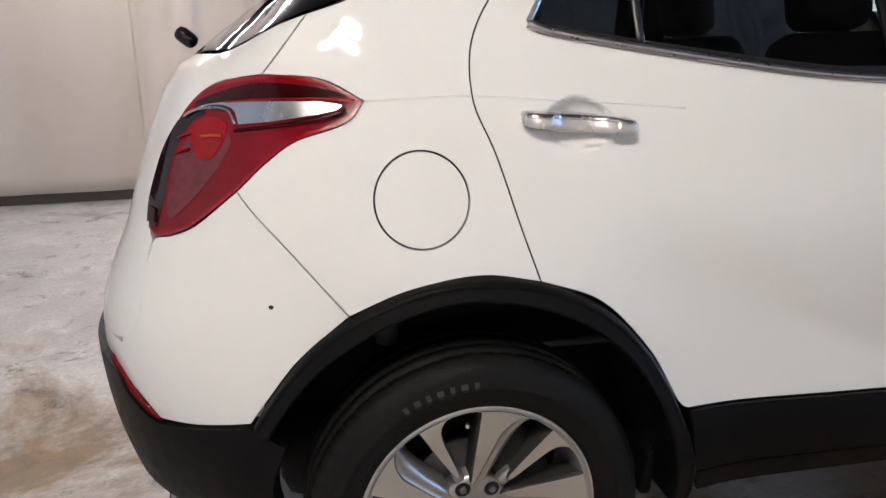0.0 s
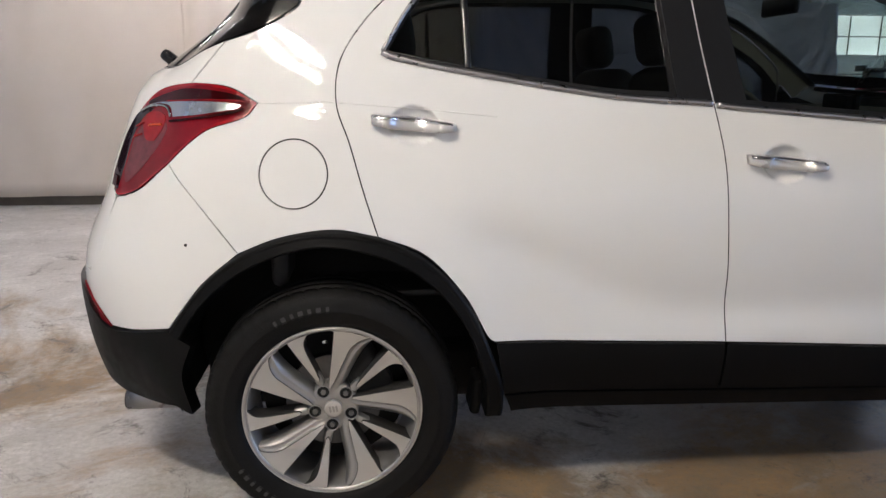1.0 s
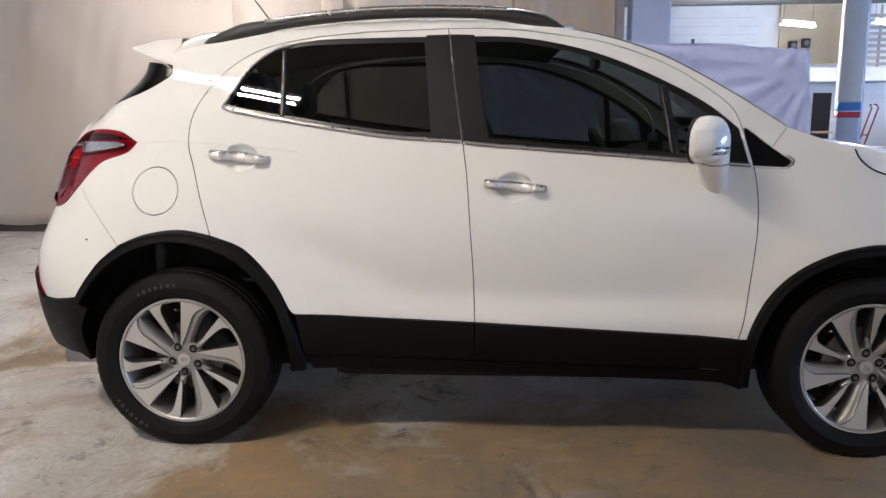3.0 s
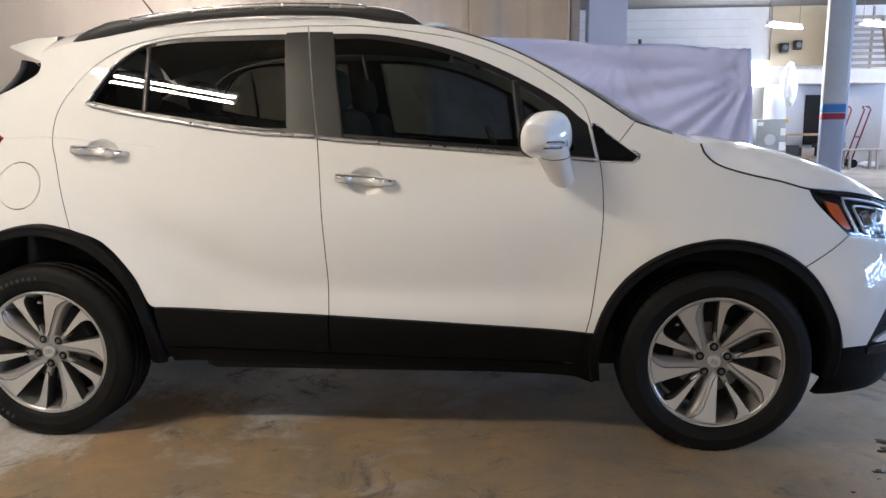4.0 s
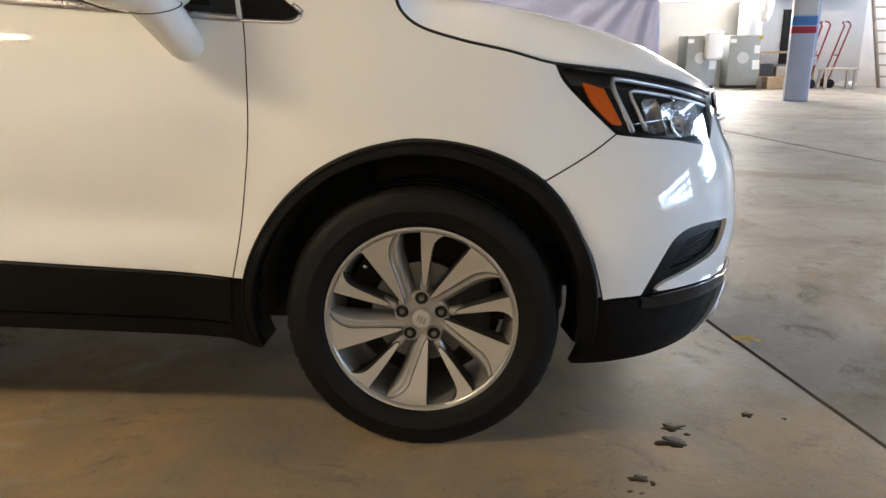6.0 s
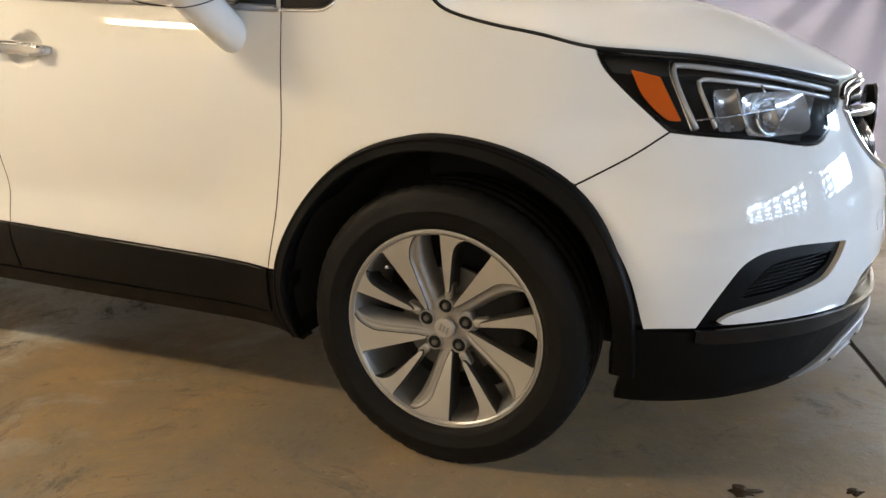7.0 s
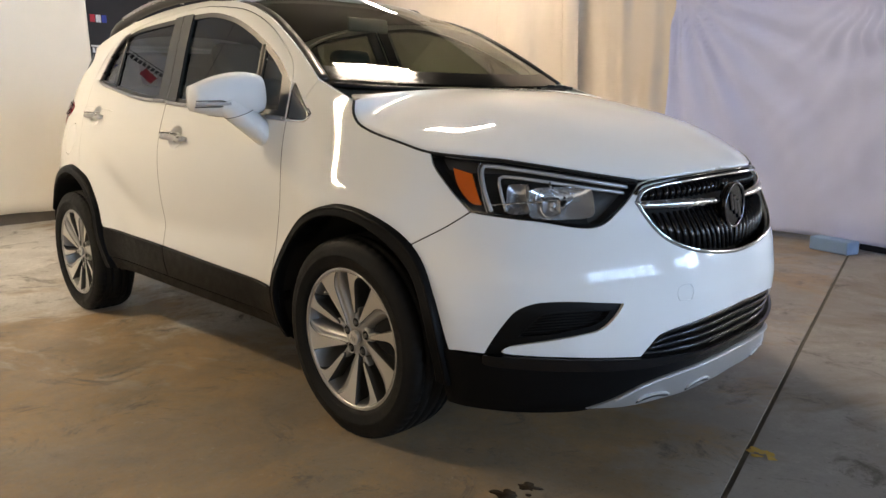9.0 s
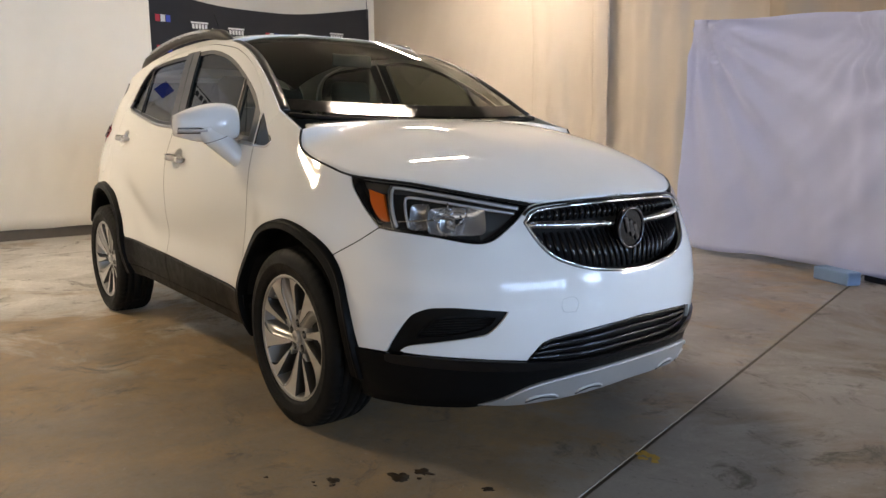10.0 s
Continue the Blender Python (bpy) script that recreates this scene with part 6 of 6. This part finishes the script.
# mezzanine with its office wall, slatted screen and room below
mezz = thing("mezzanine", "white-edged mezzanine with a tan wall and a slatted screen", "mezzanine", pose(0, 0, 0), kind="structure")
part("floor_edge", box(2.75, .9, .39, .01, m=pose(11.45, FY - .45, 2.56)), WHITE_WALL, mezz, "white mezzanine edge")
part("back_wall", box(2.3, .06, 1.7, 0, m=pose(10.85, FY - .06, 3.77)), TAN_WALL, mezz, "tan office wall")
part("side_panel", box(.30, .06, 1.7, .005, m=pose(11.40, FY - .80, 3.60)), WHITE_WALL, mezz)
part("lower_wall", box(3.2, .06, 2.36, 0, m=pose(11.4, FY - .05, 1.18)), GREY_WALL, mezz, "grey wall under the mezzanine")
part("dark_door", box(.52, .05, 1.45, .01, m=pose(11.05, FY - .10, 1.35)), GAP_BLACK, mezz, "dark doorway")
for k_ in range(9):
    part("slat", box(1.25, .03, .085, .004, m=pose(12.20, FY - .82, 2.84 + .165 * k_)), GREY_WOOD, mezz)
for k_ in range(3):
    part("upright", box(.06, .05, 1.7, .004, m=pose(11.6 + .60 * k_, FY - .78, 3.60)), GREY_WOOD, mezz)
for x, z in ((10.05, 3.42), (10.42, 3.49)):
    lamp_ = thing("wall_speaker", "small dark speaker on a bracket on the tan wall", "speaker", pose(x, FY - .2, z))
    part("case", box(.22, .16, .26, .02), CABIN, lamp_)
    part("cone", cyl(.07, .02, 20, m=pose(0, -.085, 0, 90, 0, 0)), STEEL, lamp_)
    part("bracket", box(.04, .10, .04, .004, m=pose(0, .1, .05)), STEEL, lamp_)

# step ladder against the mezzanine
ladder = thing("ladder", "tall weathered wooden ladder leaning on the mezzanine", "ladder", pose(13.42, 18.45, 0))
for dx in (-.24, .24):
    part("stile", sweep([(dx, 0, 0.0), (dx * .80 - .82, .10, 4.15)], .055, 6, flat=.7, up=(0, 1, 0)), GREY_WOOD, ladder)
for k_ in range(1, 14):
    f_ = k_ / 14
    part("rung", box(.50 - .12 * f_, .13, .05, .005, m=pose(-f_ * .82, .10 * f_, 4.15 * f_)), GREY_WOOD, ladder)

# goods along the far wall


def cabinet_unit(x, y, turn):
    ob = thing("machine_cabinet", "grey-green steel machine cabinet with white labels", "cabinet", pose(x, y, 0, 0, 0, turn), "machine cabinets")
    part("case", box(.80, .75, 1.30, .02, m=pose(0, 0, .73)), MACHINE, ob)
    part("plinth", box(.80, .66, .10, .005, m=pose(0, 0, .05)), CABIN, ob)
    part("gauge", cyl(.15, .02, 24, m=pose(-.02, -.38, .80, 90, 0, 0)), GREY_WALL, ob)
    part("label_plate", box(.16, .01, .10, .002, m=pose(-.30, -.38, 1.24)), PLASTIC_WHITE, ob)
    part("label_plate", box(.14, .01, .20, .002, m=pose(.32, -.38, 1.02)), PLASTIC_WHITE, ob)
    part("label_plate", box(.18, .01, .24, .002, m=pose(.32, -.38, .62)), PLASTIC_WHITE, ob)
    part("tag", box(.10, .012, .10, .002, m=pose(.40, -.38, 1.32)), YELLOW, ob, "yellow tag")
    return ob


cabinet_unit(8.36, 18.7, 4)
cabinet_unit(9.50, 18.6, -3)
drape = thing("plastic_bag", "white plastic sheet draped over a machine cabinet", "sheet", pose(8.68, 18.28, 0))
part("sheet", box(.46, .30, .75, .08, 3, m=pose(0, 0, 1.12)), PLASTIC_WHITE, drape)


def rag(name, x, y, z, sx, sy, sz, mat, label, category, seed):
    """A crumpled soft heap."""
    bm = bmesh.new()
    bmesh.ops.create_icosphere(bm, subdivisions=4, radius=1)
    for v in bm.verts:
        d_ = 1 + .35 * noise.noise(v.co * 1.6 + Vector((seed, 0, 0))) + .18 * noise.noise(v.co * 4 + Vector((0, seed, 0)))
        v.co = Vector((v.co.x * sx * d_, v.co.y * sy * d_, max(-.95, v.co.z) * sz * d_))
    low = min(v.co.z for v in bm.verts)
    for f in bm.faces:
        f.smooth = True
    ob = part(name, bm, mat, None, label)
    ob.location = (x, y, z - low)
    return tagged(ob, category=category)


rag("plastic_heap", 13.95, 18.1, 0, .62, .3, .17, PLASTIC_WHITE, "heap of crumpled white plastic on the floor", "plastic", 2.0)
rag("plastic_heap", 12.3, 18.4, 0, .26, .16, .08, PLASTIC_WHITE, "small heap of white plastic on the floor", "plastic", 5.0)
rag("hanging_bag", 9.95, 18.4, 1.72, .20, .12, .55, PLASTIC_WHITE, "torn white plastic bag hanging from the mezzanine", "bag", 7.0)
tank = thing("air_tank", "upright grey air tank beside the machine cabinets", "tank", pose(9.82, 19.0, 0))
part("shell", cyl(.31, 2.05, 32, .16, m=pose(0, 0, 1.32)), GREY_WALL, tank)
for dx in (-.2, .2):
    part("leg", box(.05, .05, .32, .004, m=pose(dx, 0, .16)), STEEL, tank)
bench = thing("workbench", "worn wooden workbench with tools and boxes", "workbench", pose(10.62, 18.6, 0))
part("top", box(1.55, .65, .06, .006, m=pose(0, 0, .94)), WOOD, bench)
for dx in (-.72, .72):
    for dy in (-.27, .27):
        part("leg", box(.09, .09, .91, .005, m=pose(dx, dy, .455)), WOOD, bench)
part("shelf", box(1.4, .6, .04, .004, m=pose(0, 0, .30)), WOOD, bench)
for i, (dx, sx, sz, mt) in enumerate(((-.55, .4, .32, CABIN), (-.1, .35, .25, GREY_WOOD), (.35, .4, .36, CABIN))):
    crate = part("crate", box(sx, .4, sz, .01, m=pose(0, 0, sz / 2)), mt, None, "dark storage crate under the workbench")
    crate.location = (10.70 + dx, 18.6, .32)
    tagged(crate, category="crate", group="crates")
cb = part("cardboard_box", box(.42, .36, .30, .006, m=pose(0, 0, .15)), WOOD, None, "brown cardboard box on the floor")
cb.location = (10.22, 18.0, 0)
tagged(cb, category="box")


TRUCK_RED = material("worn_dark_red_tube", (.24, .022, .03), .5, vary=.3, scale=20)


def hand_truck(x, y, turn):
    ob = thing("hand_truck", "red tubular hand truck leaning at the wall", "hand truck", pose(x, y, 0, 0, 0, turn), "hand trucks")
    for dy in (-.18, .18):
        part("rail", sweep([(0, dy, .12), (.44, dy, 1.62), (.38, dy, 1.70), (.36, dy * .4, 1.71)], .022, 8, up=(0, 1, 0)), TRUCK_RED, ob)
    part("cross_bar", cyl(.018, .36, 8, m=pose(.22, 0, .86, 90, 0, 0)), TRUCK_RED, ob)
    part("toe_plate", box(.25, .42, .02, .003, m=pose(-.12, 0, .03)), STEEL, ob)
    for dy in (-.22, .22):
        part("wheel", cyl(.12, .05, 20, .01, m=pose(.06, dy, .12, 90, 0, 0)), RUBBER, ob)
    return ob


hand_truck(11.15, 18.3, 10)
hand_truck(11.75, 18.5, 0)
low_table = thing("low_table", "low grey table with scrap under it", "table", pose(11.72, 17.7, 0))
part("top", box(.85, .5, .05, .005, m=pose(0, 0, .52)), GREY_WOOD, low_table)
for dx in (-.36, .36):
    for dy in (-.2, .2):
        part("leg", box(.06, .06, .50, .004, m=pose(dx, dy, .25)), GREY_WOOD, low_table)
chest = thing("tool_chest", "red rolling tool chest under a black tray top", "tool chest", pose(14.62, 17.6, 0, 0, 0, -6))
part("body", box(.84, .6, 1.02, .03, m=pose(0, 0, .62)), TOOL_RED, chest)
part("cap", box(.90, .64, .10, .03, m=pose(0, 0, 1.18)), CABIN, chest, "black cap")
part("neck", box(.46, .40, .30, .05, m=pose(-.10, 0, 1.37)), CABIN, chest)
part("top_tray", box(.94, .56, .09, .03, m=pose(-.04, 0, 1.56)), CABIN, chest, "black top tray")
part("tray_lip", box(.08, .50, .10, .02, m=pose(-.46, 0, 1.63)), CABIN, chest)
part("door_panel", box(.26, .02, .34, .02, m=pose(-.20, -.305, .78)), TRUCK_RED, chest, "dark red door panel")
part("latch", box(.05, .03, .12, .008, m=pose(.10, -.31, .80)), STEEL, chest)
part("kick_plate", box(.80, .02, .18, .01, m=pose(0, -.305, .22)), CABIN, chest)
for dx in (-.34, .34):
    for dy in (-.2, .2):
        part("castor", cyl(.055, .05, 16, .008, m=pose(dx, dy, .055, 90, 0, 0)), RUBBER, chest)
cart = thing("workshop_cart", "dark worn workshop cart holding a loose tyre", "cart", pose(15.48, 17.75, 0, 0, 0, -6))
part("shelf", box(.66, .55, .05, .01, m=pose(0, 0, 1.02)), CABIN, cart)
part("drawer_case", box(.56, .48, .58, .02, m=pose(0, 0, .70)), GREY_WOOD, cart, "brown drawer case")
part("shelf", box(.66, .55, .05, .01, m=pose(0, 0, .20)), CABIN, cart)
for dx in (-.30, .30):
    for dy in (-.24, .24):
        part("leg", box(.04, .04, 1.0, .004, m=pose(dx, dy, .50)), STEEL, cart)
loose = part("loose_tyre", mesh_of("loose_tyre", *lathe([(.19, -.08), (.22, -.10), (.29, -.105), (.33, -.08), (.335, 0), (.33, .08), (.29, .105), (.22, .10), (.19, .08), (.185, 0), (.19, -.08)], 48)), RUBBER, None, "worn black tyre standing on the workshop cart")
loose.location, loose.rotation_euler = (15.44, 17.70, 1.38), (0, 0, radians(14))
tagged(loose, category="tyre")
pipe_ = thing("wall_pipe", "thin grey pipes along the far wall", "pipe", pose(0, 0, 0), kind="structure")
for z in (1.05, 1.45):
    part("pipe_run", cyl(.022, 2.2, 8, m=pose(15.0, FY - .05, z, 0, 90, 0)), STEEL, pipe_)
part("riser", cyl(.025, 1.1, 8, m=pose(16.1, FY - .05, 1.3)), STEEL, pipe_)

# black banner on the recessed wall, and the sign behind the camera that the windows mirror
slab("wall_recess", -5.42, -5.3, .9, 5.0, 0, 4.6, CREAM, "cream wall behind the banner", "wall")
banner = thing("banner", "black cloth banner with small repeated marks", "banner", pose(-5.26, 1.2, 0))
n_ = 24
V = []
for k_ in range(n_ + 1):
    f_ = k_ / n_
    y = f_ * 3.55
    sag_ = .20 * math.sin(math.pi * f_) - .05
    for z in (1.75, 3.06 + .06 * f_ - sag_):
        V.append((.03 * math.sin(f_ * 17), y, z))
part("cloth", mesh_of("banner_cloth", V, [(2 * k_, 2 * k_ + 1, 2 * k_ + 3, 2 * k_ + 2) for k_ in range(n_)]), BANNER, banner)
WHITE_INK = material("white_ink", (.75, .75, .75), .7, vary=.05)
BLUE_INK = material("blue_ink", (.03, .06, .38), .7, vary=.05)
RED_INK = material("red_ink", (.55, .03, .05), .7, vary=.05)
for k_, (y, z) in enumerate(((.22, 2.72), (.72, 2.66), (1.25, 2.62), (1.8, 2.6), (2.35, 2.62), (2.9, 2.68), (.22, 2.32), (.72, 2.26), (.22, 1.95))):
    if (k_ % 3) == 0:
        for dy, mt in ((-.07, RED_INK), (0, WHITE_INK), (.07, BLUE_INK)):
            part("mark", box(.006, .06, .09, .001, m=pose(.05, y + dy, z)), mt, banner)
    else:
        part("mark", box(.006, .24, .022, .001, m=pose(.05, y, z + .04)), WHITE_INK, banner)
        for dy in (-.09, -.045, 0, .045, .09):
            part("mark", box(.006, .030, .06, .001, m=pose(.05, y + dy, z - .01)), WHITE_INK, banner)
sign = thing("wall_sign", "white wall sign with a blue and a red square", "sign", pose(-4.225, -1.95, 2.85))
part("board", box(.02, 1.35, .80, .004), PLASTIC_WHITE, sign)
part("blue_square", box(.006, .20, .20, .001, m=pose(.013, .36, -.16, 12, 0, 0)), BLUE_INK, sign)
part("red_square", box(.006, .22, .12, .001, m=pose(.013, -.16, .02, 12, 0, 0)), RED_INK, sign)
for k_ in range(11):
    part("letter_bar", box(.006, .048, .055, .001, m=pose(.013, .26 - .068 * k_, .13)), CABIN, sign)
part("rule", box(.006, .95, .012, .001, m=pose(.013, -.1, .19)), CABIN, sign)
for y in (.1, 3.5):
    part("cord", cyl(.005, 1.7, 6, m=pose(0, y, 3.85)), STEEL, banner)
for y in (-.6, .6):
    part("cord", cyl(.005, 1.38, 6, m=pose(0, y, 1.07)), STEEL, sign)
foam = part("foam_block", box(.34, .12, .10, .012, m=pose(0, 0, .05)), BLUE_FOAM, None, "pale blue foam block lying at the foot of the sheet")
foam.location, foam.rotation_euler = (2.70, 3.585, 0), (0, 0, radians(-24))
tagged(foam, category="foam block")
stand = thing("stand_foot", "dark steel foot of the frame that holds the sheet", "stand", pose(3.02, 3.72, 0, 0, 0, -24))
part("base_bar", box(.42, .06, .05, .008, m=pose(0, 0, .025)), GAP_BLACK, stand)
part("upright", cyl(.016, 1.95, 12, m=pose(.05, .03, 1.02)), STEEL, stand)

# high glazing of the east wall, whose bars stand before the daylight
for i, (y0, wide, power) in enumerate(EAST_WINDOWS):
    win = thing("window_%d" % (i + 4), "tall steel-barred window in the end wall", "window", pose(23.5, y0, 0), kind="structure")
    for y in np.linspace(-wide / 2, wide / 2, round(wide / 1.5) + 1):
        part("glazing_bar", box(.06, .58, 3.1, .004, m=pose(0, y, 2.95)), GREY_WALL, win)
    for z in (1.45, 2.01, 2.79, 3.57, 4.40):
        part("glazing_bar", box(.06, wide + .1, .36, .004, m=pose(.005, 0, z)), GREY_WALL, win)
